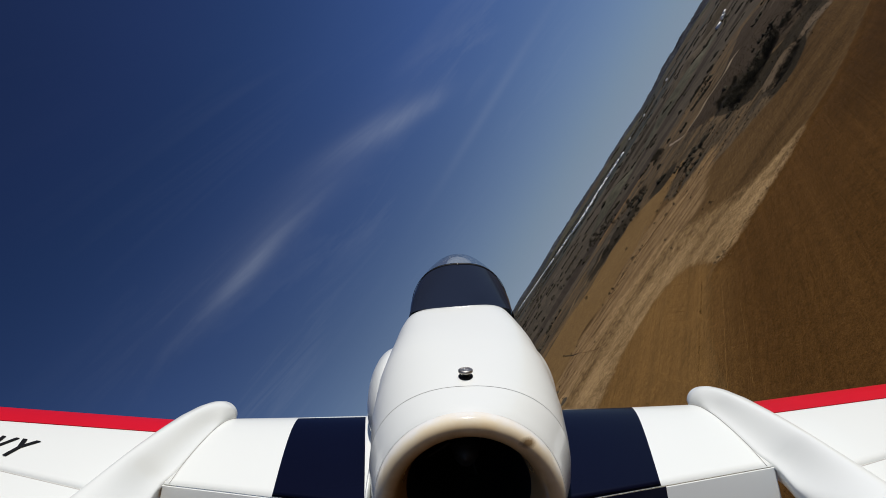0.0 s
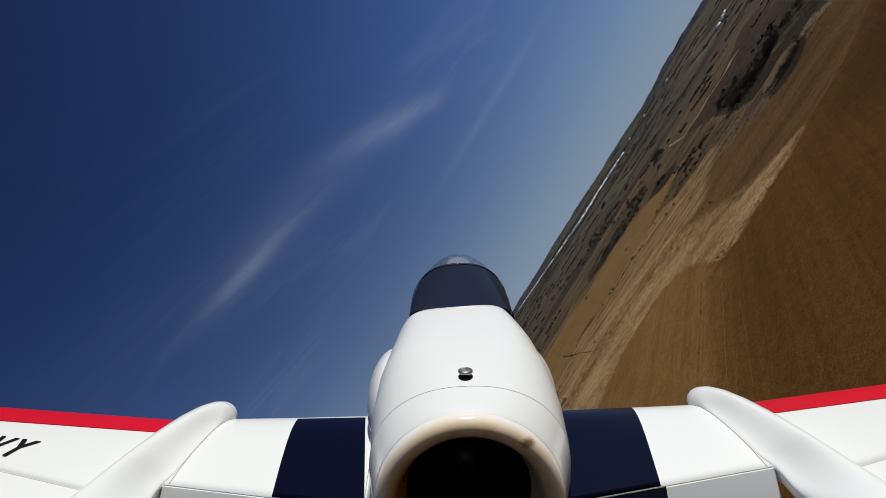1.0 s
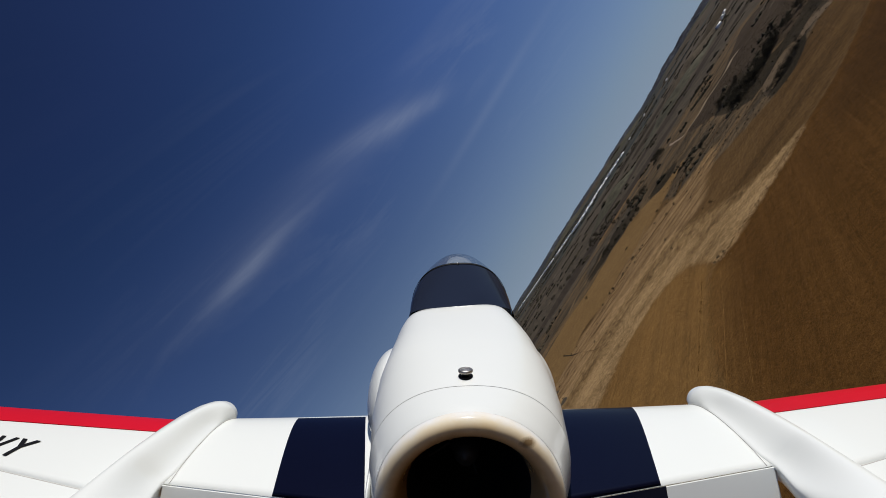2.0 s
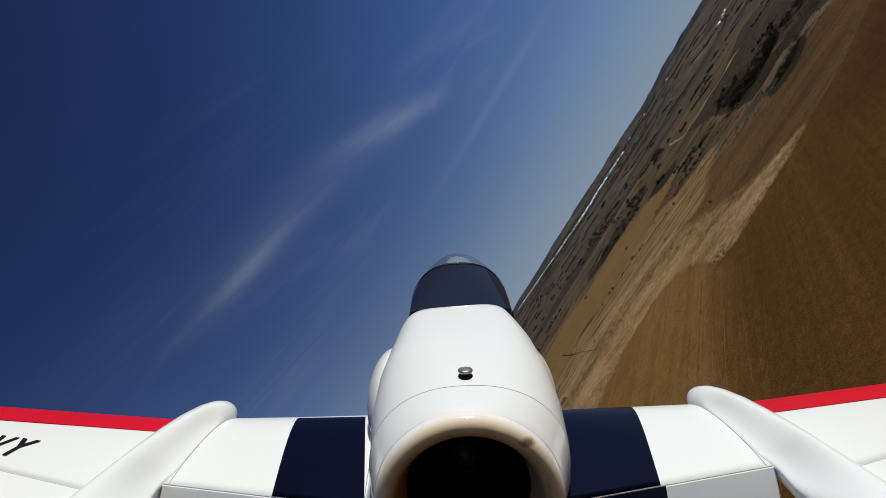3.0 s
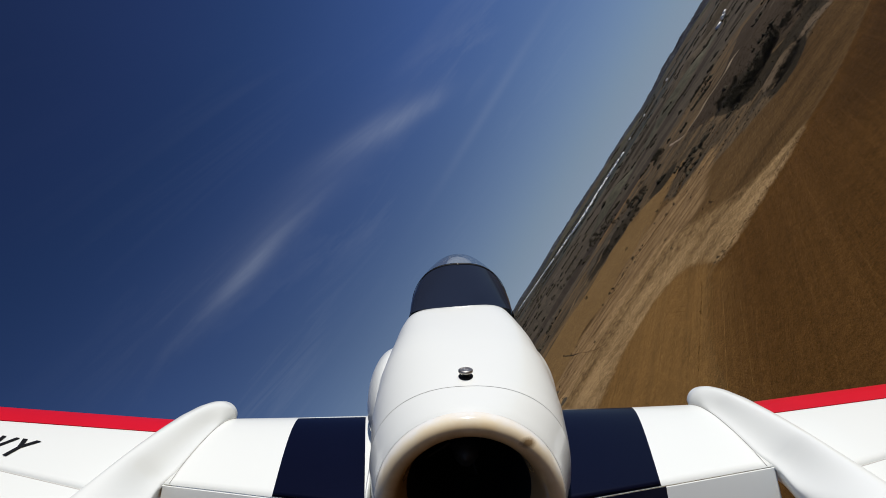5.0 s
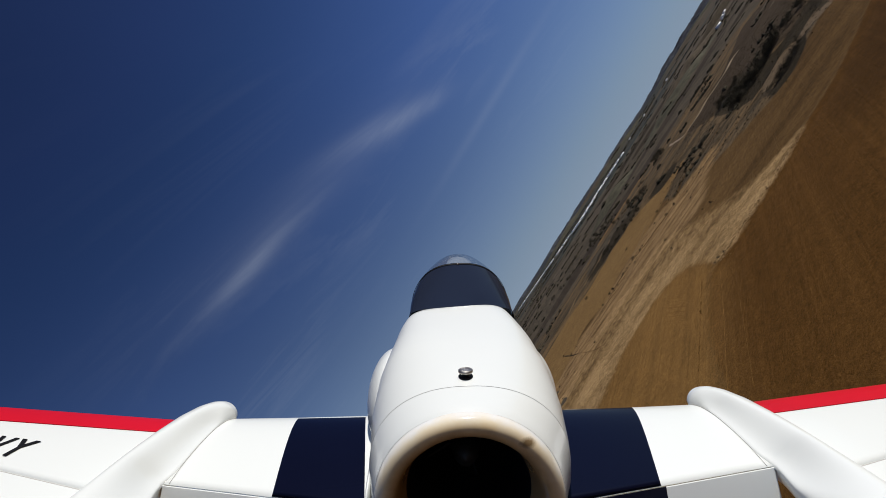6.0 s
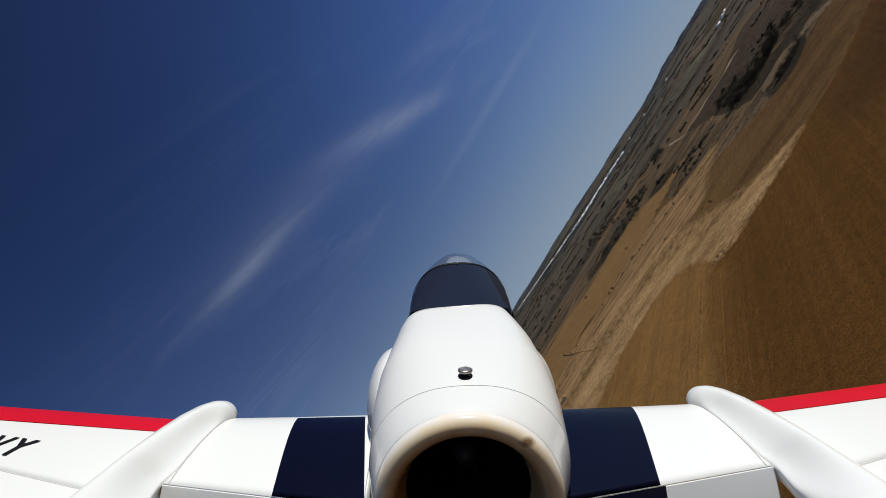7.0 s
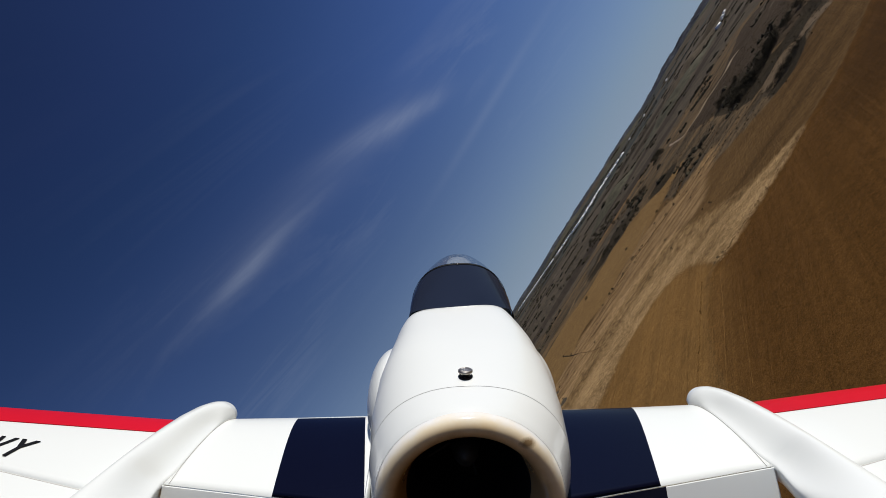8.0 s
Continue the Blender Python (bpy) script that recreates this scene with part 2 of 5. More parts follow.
def soil(name, dark, light, grain=1.6, row=0.0, turn=0.0, relief=0.35, patch=0.012, rows=0.85):
    """Bare or stubbled earth: broad patches, clods and, where row is set, lines of ploughing."""
    m, nt, b = material(name)
    c = coords(nt)
    broad = noise_node(nt, patch, 5.0, 0.6, c)
    mid = noise_node(nt, 0.13, 5.0, 0.65, c)
    fine = noise_node(nt, grain * 1.4, 7.0, 0.85, c)
    mean = tuple((p + q) / 2 for p, q in zip(dark, light))
    col = ramp_node(nt, broad, 0.30, 0.72, dark, light)
    col = mix_node(nt, 0.45, col, ramp_node(nt, mid, 0.28, 0.74, tuple(v * 0.72 for v in mean), tuple(min(1, v * 1.3) for v in mean)))
    col = mix_node(nt, 0.9, col, ramp_node(nt, fine, 0.28, 0.76, (0.36, 0.36, 0.36), (1.74, 1.72, 1.66)), "MULTIPLY")
    clods = noise_node(nt, grain * 0.28, 3.0, 0.75, c)
    col = mix_node(nt, 0.8, col, ramp_node(nt, clods, 0.30, 0.72, (0.72, 0.72, 0.72), (1.30, 1.29, 1.27)), "MULTIPLY")
    height = fine
    if row:
        rows_c = coords(nt, "Object", (1.0 / row, 0.012, 1.0), turn)
        stripes = noise_node(nt, 1.0, 3.0, 0.6, rows_c)
        col = mix_node(nt, rows, col, ramp_node(nt, stripes, 0.3, 0.72, (0.74, 0.74, 0.74), (1.28, 1.26, 1.22)), "MULTIPLY")
        add = nt.nodes.new("ShaderNodeMath")
        nt.links.new(fine, add.inputs[0])
        nt.links.new(stripes, add.inputs[1])
        height = add.outputs[0]
    nt.links.new(col, b.inputs["Base Color"])
    b.inputs["Roughness"].default_value = 0.95
    b.inputs["Specular IOR Level"].default_value = 0.04
    bump(nt, b, height, relief, 0.3)
    return m


PLOUGH = soil("ploughed_earth", (0.0744, 0.0346, 0.0087), (0.1142, 0.0551, 0.0151), 2.2, 1.4, 38.6, 0.8, rows=0.35)
PARTWAY = soil("half_harrowed_earth", (0.1344, 0.0700, 0.0202), (0.1960, 0.1053, 0.0314), 2.0, 1.2, 38.6, 0.8, rows=0.6)
EARTH = soil("dry_earth", (0.0605, 0.0320, 0.0099), (0.1172, 0.0643, 0.0208), 0.9, 4.0, 118.0)


def stubble(name):
    """Brown earth strewn with pale straw, thick in some places and thin in others."""
    m = soil(name, (0.143, 0.0805, 0.0290), (0.230, 0.1340, 0.0515), 0.9, 1.6, 118.0, 0.8, 0.05, rows=0.6)
    nt = m.node_tree
    b = nt.nodes["Principled BSDF"]
    earth = b.inputs["Base Color"].links[0].from_socket
    c = coords(nt, "Object", (1.6, 0.7, 1.0), 118.0)
    bits = noise_node(nt, 1.5, 6.0, 0.8, c)
    thick = noise_node(nt, 0.06, 4.0, 0.6, coords(nt))
    lift = nt.nodes.new("ShaderNodeMath")
    lift.operation = "MULTIPLY_ADD"
    nt.links.new(thick, lift.inputs[0])
    lift.inputs[1].default_value = 0.55
    nt.links.new(bits, lift.inputs[2])
    amount = ramp_node(nt, lift.outputs[0], 0.76, 0.92, (0, 0, 0), (0.95, 0.95, 0.95))
    straw = mix_node(nt, amount, earth, (0.50, 0.35, 0.19))
    nt.links.new(straw, b.inputs["Base Color"])
    return m


STRAW = stubble("pale_stubble")
SLOPE = soil("pale_slope_earth", (0.1188, 0.0715, 0.0317), (0.2053, 0.1285, 0.0610), 0.8, 2.4, 118.0, 0.6, 0.04, rows=0.8)
PLAIN = soil("plain_earth", (0.0560, 0.0450, 0.0315), (0.1020, 0.0810, 0.0560), 0.35, 6.0, 75.0)
RUBBLE = soil("washed_earth", (0.1456, 0.0918, 0.0426), (0.2464, 0.1680, 0.0896), 1.2)
TRACK = soil("pale_track", (0.2464, 0.1848, 0.1232), (0.4032, 0.3136, 0.2240), 1.2)
RUT = soil("wheel_rut", (0.1553, 0.0784, 0.0225), (0.2465, 0.1328, 0.0427), 1.5)
SCRUB = soil("dark_scrub_ground", (0.0207, 0.0161, 0.0093), (0.0561, 0.0405, 0.0227), 0.5)
# FALLOW is greyed to stand in for haze over distant plots
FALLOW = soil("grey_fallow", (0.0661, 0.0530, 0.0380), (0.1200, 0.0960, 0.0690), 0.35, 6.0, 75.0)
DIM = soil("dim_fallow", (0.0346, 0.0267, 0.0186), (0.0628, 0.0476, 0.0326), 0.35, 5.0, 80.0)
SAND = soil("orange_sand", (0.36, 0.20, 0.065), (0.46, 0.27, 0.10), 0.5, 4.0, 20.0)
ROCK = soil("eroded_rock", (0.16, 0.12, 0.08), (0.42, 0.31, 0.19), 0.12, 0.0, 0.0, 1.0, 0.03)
# far plots, with the haze of distance put into the colour
HAZED_PLOT = soil("hazed_grey_green", (0.0300, 0.0350, 0.0330), (0.0560, 0.0600, 0.0530), 0.05, 6.0, 75.0)
# hillside colour; on far plots and swells its grey stands in for haze
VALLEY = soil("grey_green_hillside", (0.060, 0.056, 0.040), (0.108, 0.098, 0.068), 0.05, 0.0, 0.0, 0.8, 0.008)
# blue haze of distance put into the hills' base colour
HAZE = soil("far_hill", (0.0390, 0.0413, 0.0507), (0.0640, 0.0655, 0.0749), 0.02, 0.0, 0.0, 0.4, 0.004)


def turned(nt, turn, along, across):
    """Ground coordinates turned by some degrees, then drawn out along the new first axis."""
    c = coords(nt, "Object", (1, 1, 1), -turn)
    mp = nt.nodes.new("ShaderNodeMapping")
    mp.inputs["Scale"].default_value = (along, across, 1.0)
    nt.links.new(c, mp.inputs["Vector"])
    return mp.outputs[0]


def farmland():
    """The worked land round the jet: one sheet whose plots are told apart by weights on its points, with ragged, mingled edges."""
    m, nt, b = material("farmland")
    c = coords(nt)
    L = nt.links.new

    def calc(op, p, q, r=None):
        n = nt.nodes.new("ShaderNodeMath")
        n.operation = op
        for i, v in enumerate((p, q, r)):
            if isinstance(v, (int, float)):
                n.inputs[i].default_value = v
            elif v is not None:
                L(v, n.inputs[i])
        return n.outputs[0]

    def share(name, soft=0.12, ragged=0.8, by=None):
        at = nt.nodes.new("ShaderNodeAttribute")
        at.attribute_name = name
        pushed = calc("MULTIPLY_ADD", calc("SUBTRACT", by if by is not None else edge, 0.5), ragged, at.outputs["Fac"])
        n = nt.nodes.new("ShaderNodeMapRange")
        n.interpolation_type = "SMOOTHSTEP"
        n.inputs["From Min"].default_value, n.inputs["From Max"].default_value = 0.5 - soft, 0.5 + soft
        L(pushed, n.inputs["Value"])
        return n.outputs[0]

    edge = noise_node(nt, 0.33, 7.0, 0.72, c)
    broad = noise_node(nt, 0.018, 5.0, 0.6, c)
    mid = noise_node(nt, 0.13, 5.0, 0.65, c)
    fine = noise_node(nt, 2.6, 6.0, 0.82, c)
    lumps = noise_node(nt, 0.55, 4.0, 0.75, c)
    wash = noise_node(nt, 1.0, 6.0, 0.66, turned(nt, -9.0, 0.035, 0.33))
    combed = noise_node(nt, 1.0, 4.0, 0.6, turned(nt, 51.0, 0.014, 0.75))
    passes = noise_node(nt, 1.0, 2.0, 0.5, turned(nt, 51.0, 0.004, 0.11))

    def earth(dark, light):
        mean = tuple((p + q) / 2 for p, q in zip(dark, light))
        col = ramp_node(nt, broad, 0.30, 0.72, dark, light)
        return mix_node(nt, 0.45, col, ramp_node(nt, mid, 0.28, 0.74, tuple(v * 0.75 for v in mean), tuple(v * 1.26 for v in mean)))

    drift = noise_node(nt, 1.0, 4.0, 0.55, turned(nt, -12.0, 0.016, 0.075))
    brown = mix_node(nt, 0.6, earth((0.082, 0.0440, 0.0145), (0.122, 0.0680, 0.0238)), ramp_node(nt, drift, 0.34, 0.66, (0.060, 0.0330, 0.0114), (0.152, 0.0870, 0.0320)))
    col = brown
    # weathered plain: streaks of weeds, grey fallow and pale wash
    plain = mix_node(nt, 0.75, earth((0.066, 0.0455, 0.0255), (0.118, 0.0800, 0.0440)), ramp_node(nt, wash, 0.36, 0.64, (0.040, 0.0285, 0.0165), (0.172, 0.1180, 0.0640)))
    belts = noise_node(nt, 1.0, 5.0, 0.62, turned(nt, -7.0, 0.010, 0.055))
    plain = mix_node(nt, ramp_node(nt, belts, 0.50, 0.60, (0, 0, 0), (0.8,) * 3), plain, earth((0.0380, 0.0300, 0.0200), (0.0720, 0.0560, 0.0360)))
    plain = mix_node(nt, ramp_node(nt, belts, 0.38, 0.47, (0.8,) * 3, (0, 0, 0)), plain, earth((0.135, 0.0840, 0.0390), (0.190, 0.1210, 0.0580)))
    col = mix_node(nt, share("plain", 0.2, 1.1, wash), col, plain)
    slope = mix_node(nt, 0.7, earth((0.178, 0.1050, 0.0440), (0.264, 0.1600, 0.0710)), ramp_node(nt, wash, 0.36, 0.64, (0.100, 0.0580, 0.0240), (0.350, 0.2240, 0.1080)))
    col = mix_node(nt, share("slope", 0.25, 0.9, wash), col, slope)
    tan = earth((0.172, 0.1010, 0.0375), (0.224, 0.1360, 0.0530))
    col = mix_node(nt, share("tan", 0.30, 0.9, drift), col, tan)
    col = mix_node(nt, share("bank", 0.2, 0.9), col, earth((0.120, 0.0850, 0.0520), (0.175, 0.1250, 0.0780)))
    col = mix_node(nt, share("dim", 0.2, 0.7), col, earth((0.0405, 0.0290, 0.0180), (0.0680, 0.0480, 0.0300)))
    col = mix_node(nt, share("scrub", 0.16, 1.2), col, earth((0.0210, 0.0165, 0.0100), (0.0480, 0.0360, 0.0210)))
    # turned earth, lighter where it has been harrowed
    plough = mix_node(nt, 0.35, earth((0.090, 0.0418, 0.0104), (0.122, 0.0580, 0.0150)), ramp_node(nt, passes, 0.34, 0.66, (0.074, 0.0338, 0.0082), (0.130, 0.0622, 0.0166)))
    # darker tone over one part of the ploughed earth
    plough = mix_node(nt, share("plough_dark", 0.45, 0.5, passes), plough, earth((0.050, 0.0236, 0.0062), (0.076, 0.0366, 0.0099)))
    col = mix_node(nt, share("plough", 0.14, 0.5), col, plough)
    harrow = earth((0.186, 0.0985, 0.0290), (0.250, 0.1360, 0.0425))
    at = nt.nodes.new("ShaderNodeAttribute")
    at.attribute_name = "harrow"
    amount = calc("MULTIPLY", at.outputs["Fac"], ramp_node(nt, passes, 0.30, 0.62, (0.62,) * 3, (1.0,) * 3))
    col = mix_node(nt, amount, col, harrow)
    worked = calc("MAXIMUM", share("plough", 0.2, 0.3), at.outputs["Fac"])
    col = mix_node(nt, calc("MULTIPLY", worked, 0.55), col, ramp_node(nt, combed, 0.30, 0.70, (0.78, 0.77, 0.75), (1.22, 1.21, 1.19)), "MULTIPLY")
    # straw, thick and thin
    bits = noise_node(nt, 1.5, 6.0, 0.8, turned(nt, -20.0, 0.7, 1.5))
    thick = noise_node(nt, 1.0, 4.0, 0.6, turned(nt, -20.0, 0.05, 0.12))
    lying = ramp_node(nt, calc("MULTIPLY_ADD", thick, 0.75, bits), 0.72, 1.04, (0.26,) * 3, (0.95,) * 3)
    straw = ramp_node(nt, bits, 0.3, 0.7, (0.31, 0.192, 0.085), (0.52, 0.345, 0.165))
    col = mix_node(nt, calc("MULTIPLY", share("stubble", 0.26, 1.15), lying), col, straw)
    # crumbs and clods
    col = mix_node(nt, 0.85, col, ramp_node(nt, fine, 0.28, 0.76, (0.46, 0.46, 0.46), (1.62, 1.60, 1.55)), "MULTIPLY")
    col = mix_node(nt, calc("MULTIPLY_ADD", worked, -0.5, 1.0), col, ramp_node(nt, lumps, 0.32, 0.70, (0.70, 0.70, 0.70), (1.33, 1.32, 1.29)), "MULTIPLY")
    L(col, b.inputs["Base Color"])
    b.inputs["Roughness"].default_value = 0.95
    b.inputs["Specular IOR Level"].default_value = 0.04
    bump(nt, b, calc("ADD", fine, calc("MULTIPLY", combed, 0.8)), 0.7, 0.3)
    return m


FARMLAND = farmland()


def leaf_material(name, a, c2):
    m, nt, b = material(name)
    geo = nt.nodes.new("ShaderNodeNewGeometry")
    nt.links.new(ramp_node(nt, geo.outputs["Random Per Island"], 0.1, 0.9, a, c2), b.inputs["Base Color"])
    b.inputs["Roughness"].default_value = 0.9
    b.inputs["Specular IOR Level"].default_value = 0.08
    return m


LEAF = leaf_material("dusty_leaves", (0.020, 0.018, 0.011), (0.070, 0.057, 0.034))
# haze in front of the ridge trees is painted into their leaves
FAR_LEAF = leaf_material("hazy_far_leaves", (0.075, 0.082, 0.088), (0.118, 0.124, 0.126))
BARK = soil("bark", (0.05, 0.04, 0.03), (0.11, 0.09, 0.07), 6.0)
FILM = paint("greenhouse_film", (0.82, 0.80, 0.76), 0.4, 0.0, 0.1)


# ---------------------------------------------------------------- mesh helpers
def link_mesh(name, bm, mat, smooth=True):
    me = bpy.data.meshes.new(name)
    bmesh.ops.recalc_face_normals(bm, faces=bm.faces)
    for f in bm.faces:
        f.smooth = smooth
    bm.to_mesh(me)
    bm.free()
    me.materials.append(mat)
    return new(name, me)


def part(name, bm, mat, parent, label="", smooth=True):
    ob = link_mesh(name, bm, mat, smooth)
    ob.parent = parent
    if label:
        tagged(ob, label)
    return ob


def loft(rings, cap=True, closed=True):
    """Skin a row of rings that all have the same number of points."""
    bm = bmesh.new()
    rows = [[bm.verts.new(p) for p in ring] for ring in rings]
    n = len(rows[0])
    for a, b in zip(rows, rows[1:]):
        for i in range(n if closed else n - 1):
            j = (i + 1) % n
            bm.faces.new((a[i], a[j], b[j], b[i]))
    if cap and closed:
        bm.faces.new(rows[0])
        bm.faces.new(rows[-1][::-1])
    return bm


def lathe(profile, seg=72, centre=(0, 0), wide=1.0):
    """Turn a profile of (depth, radius) about the fore-and-aft axis."""
    return loft([[(centre[0] + wide * r * math.sin(a), d, centre[1] + r * math.cos(a))
                  for a in (2 * math.pi * k / seg for k in range(seg))] for d, r in profile], cap=False)


def ease(a, b, x):
    x = min(1.0, max(0.0, (x - a) / (b - a)))
    return x * x * (3 - 2 * x)


def lerp_table(table, x):
    """Smooth interpolation in a short table of (x, value...)."""
    if x <= table[0][0]:
        return table[0][1:]
    for lo, hi in zip(table, table[1:]):
        if x <= hi[0]:
            k = (x - lo[0]) / (hi[0] - lo[0])
            return tuple(a + (b - a) * k for a, b in zip(lo[1:], hi[1:]))
    return table[-1][1:]


# ---------------------------------------------------------------- the model jet
# Its own axes: x to the right, y forward, z up; the pod's axis is y, and y = 0 is abreast of the camera.
CAM_IN_JET = pose(0, 0, 0, 0, 0, 0.44) @ pose(0, 0, 0, -5.84, 0, 0) @ pose(0, 0, 0, 0, 1.96, 0) @ pose(0, 0, 0, 90, 0, 0)
JET = CAM @ CAM_IN_JET.inverted() @ Matrix.Translation((0.0122, 0.0, -0.229))

jet = new("model_jet")
jet.empty_display_size = 0.1
jet.matrix_world = JET
tagged(jet, "white twin-boom model jet with navy stripes and red leading edges, flying", "model aircraft")

# pod: depth, half width, height of its top, depth of its keel, squareness
PZ = -0.010
POD = [(0.335, 0.0765, 0.0730, 0.075, 2.0), (0.343, 0.0805, 0.0755, 0.077, 2.05), (0.375, 0.0905, 0.0790, 0.080, 2.3),
       (0.420, 0.0965, 0.0870, 0.082, 2.65), (0.460, 0.0960, 0.0945, 0.083, 3.2), (0.500, 0.0900, 0.1005, 0.083, 3.8),
       (0.540, 0.0802, 0.1062, 0.081, 4.6), (0.555, 0.0752, 0.1080, 0.080, 5.0), (0.559, 0.0728, 0.1050, 0.080, 5.0),
       (0.600, 0.0725, 0.1010, 0.078, 4.2), (0.640, 0.0690, 0.0975, 0.076, 3.4), (0.720, 0.0450, 0.0930, 0.070, 2.6),
       (0.800, 0.0490, 0.0800, 0.060, 2.1), (0.860, 0.0380, 0.0550, 0.046, 2.0), (0.900, 0.0250, 0.0300, 0.030, 2.0),
       (0.920, 0.0110, 0.0100, 0.013, 2.0)]


def pod_ring(d, grow=0.0, seg=96):
    w, top, keel, q = lerp_table(POD, d)
    lean = 0.003 * ease(0.34, 0.39, d) * ease(0.556, 0.50, d)
    rise = ease(0.47, 0.55, d) * ease(0.60, 0.56, d)
    ring = []
    for k in range(seg):
        a = 2 * math.pi * k / seg
        s, c = math.sin(a), math.cos(a)
        x = math.copysign(abs(s) ** (2 / q), s) * (w + grow)
        z = math.copysign(abs(c) ** (2 / q), c) * ((top if c > 0 else keel) + grow)
        ring.append((lean + x - 0.0014 * rise, d, PZ + z + (0.045 * rise * x if c > 0 else 0.0)))
    return ring


SEAM_D = 0.375
# the tail cone behind the seam, then the main shell with a fine gap between
part("tail_cowl", loft([pod_ring(0.3375 + (SEAM_D - 0.0003 - 0.3375) * k / 14) for k in range(15)], cap=False), WHITE, jet,
     "white rear cowl with an ivory lip")
shell_at = [SEAM_D + 0.0003 + (0.5549 - SEAM_D - 0.0003) * k / 36 for k in range(37)] + [0.559 + 0.361 * k / 28 for k in range(29)]
part("fuselage_pod", loft([pod_ring(d) for d in shell_at], cap=False), WHITE, jet)
part("cowl_seam", loft([pod_ring(SEAM_D - 0.002, -0.0007), pod_ring(SEAM_D + 0.002, -0.0007)], cap=False), SEAM, jet)

# jet nozzle: the lip rolls over from the cowl into the duct
LIP = [(0.3395, 0.0736), (0.3370, 0.0739)] + [(0.3350 - 0.0095 * math.sin(radians(a)), 0.0645 + 0.0092 * math.cos(radians(a))) for a in range(6, 157, 10)]
LIP += [(0.334, 0.0550), (0.341, 0.0528), (0.348, 0.0513), (0.352, 0.0502)]
nozzle = part("nozzle_lip", lathe(LIP, 96, (0, PZ), 1.052), IVORY, jet, "heat-yellowed ivory nozzle lip")
part("duct", lathe([(0.351, 0.0512), (0.36, 0.0500), (0.40, 0.0485), (0.52, 0.0460), (0.53, 0.0)], 64, (0, PZ), 1.055), DUCT, jet, "black fan duct")
part("fan_cone", lathe([(0.392, 0.0), (0.394, 0.008), (0.405, 0.0125), (0.43, 0.0165), (0.50, 0.0175), (0.505, 0.0)], 40, (0, PZ)), HUB, jet,
     "dark grey fan motor cone")
for k in range(5):
    a = 2 * math.pi * (k + 0.3) / 5
    bm = bmesh.new()
    u, n = Vector((math.sin(a), 0, math.cos(a))), Vector((math.cos(a), 0, -math.sin(a)))
    corners = []
    for r, d, t in ((0.017, 0.44, 0.0012), (0.047, 0.44, 0.0012), (0.047, 0.475, 0.0012), (0.017, 0.475, 0.0012)):
        mid = u * r + Vector((0, d, PZ))
        corners.append((mid + n * t, mid - n * t))
    top = [bm.verts.new(p) for p, _ in corners]
    low = [bm.verts.new(q) for _, q in corners]
    bm.faces.new(top)
    bm.faces.new(low[::-1])
    for i in range(4):
        bm.faces.new((top[i], low[i], low[(i + 1) % 4], top[(i + 1) % 4]))
    part("stator_vane", bm, DUCT, jet, smooth=False)


def blob(centre, size, turn=0.0, rings=14, seg=20, power=2.0):
    out = []
    for i in range(rings + 1):
        t = -1 + 2 * i / rings
        t = math.copysign(abs(t) ** 0.8, t)
        r = max(0.002, (1 - abs(t) ** power)) ** (1 / power)
        ring = []
        for k in range(seg):
            a = 2 * math.pi * k / seg
            ring.append((centre[0] + size[0] * r * math.sin(a) + turn * t * size[1], centre[1] + size[1] * t, centre[2] + size[2] * r * math.cos(a)))
        out.append(ring)
    return loft(out)


# air intake fairings on the pod's flanks
for side in (-1, 1):
    part("intake_fairing", blob((side * 0.0798, 0.5155, -0.0028), (0.0312, 0.080, 0.0567), 0.0, 28, 40), WHITE, jet, "white rounded intake fairing")

# canopy: a dark bubble that rises from the deck, with a bow frame and a clear windscreen ahead
CANOPY = [(0.5700, 0.0692, 0.0927, 5.0), (0.5807, 0.0680, 0.1044, 4.2), (0.5916, 0.0685, 0.1162, 3.5), (0.6025, 0.0692, 0.1284, 2.9), (0.6170, 0.0682, 0.1444, 2.45),
          (0.645, 0.0660, 0.1505, 2.2), (0.670, 0.0590, 0.1525, 2.1), (0.695, 0.0545, 0.1495, 2.0), (0.720, 0.0480, 0.1420, 2.0), (0.745, 0.0390, 0.1280, 2.0),
          (0.765, 0.0280, 0.1120, 2.0), (0.780, 0.0140, 0.0960, 2.0)]
SILL = 0.066


def canopy_ring(d, seg=48, grow=0.0):
    w, top, q = lerp_table(CANOPY, d)
    ring = []
    for k in range(seg + 1):
        a = math.pi * (k / seg - 0.5)
        s, c = math.sin(a), max(0.0, math.cos(a))
        ring.append((0.0042 + math.copysign(abs(s) ** (2 / q), s) * (w + 0.0008 + grow), d, SILL + c ** (2 / q) * (top - SILL + grow)))
    return ring


BOW = 0.617
part("canopy_glass", loft([canopy_ring(0.5702 + (BOW - 0.5702) * k / 16) for k in range(17)], closed=False), SMOKED, jet, "dark smoked blue canopy glass")
part("windscreen", loft([canopy_ring(BOW + (0.78 - BOW) * k / 20) for k in range(21)], closed=False), CLEAR, jet, "clear rounded windscreen")
part("canopy_bow", loft([canopy_ring(BOW - 0.0012, grow=0.0004), canopy_ring(BOW - 0.0009, grow=0.0010), canopy_ring(BOW + 0.0009, grow=0.0010),
                         canopy_ring(BOW + 0.0012, grow=0.0004)], closed=False), BLACK, jet, "thin dark canopy bow")
part("bow_stud", blob((0.003, BOW - 0.001, lerp_table(CANOPY, BOW)[1]), (0.0013, 0.0013, 0.0013), rings=6, seg=10), STEEL, jet)
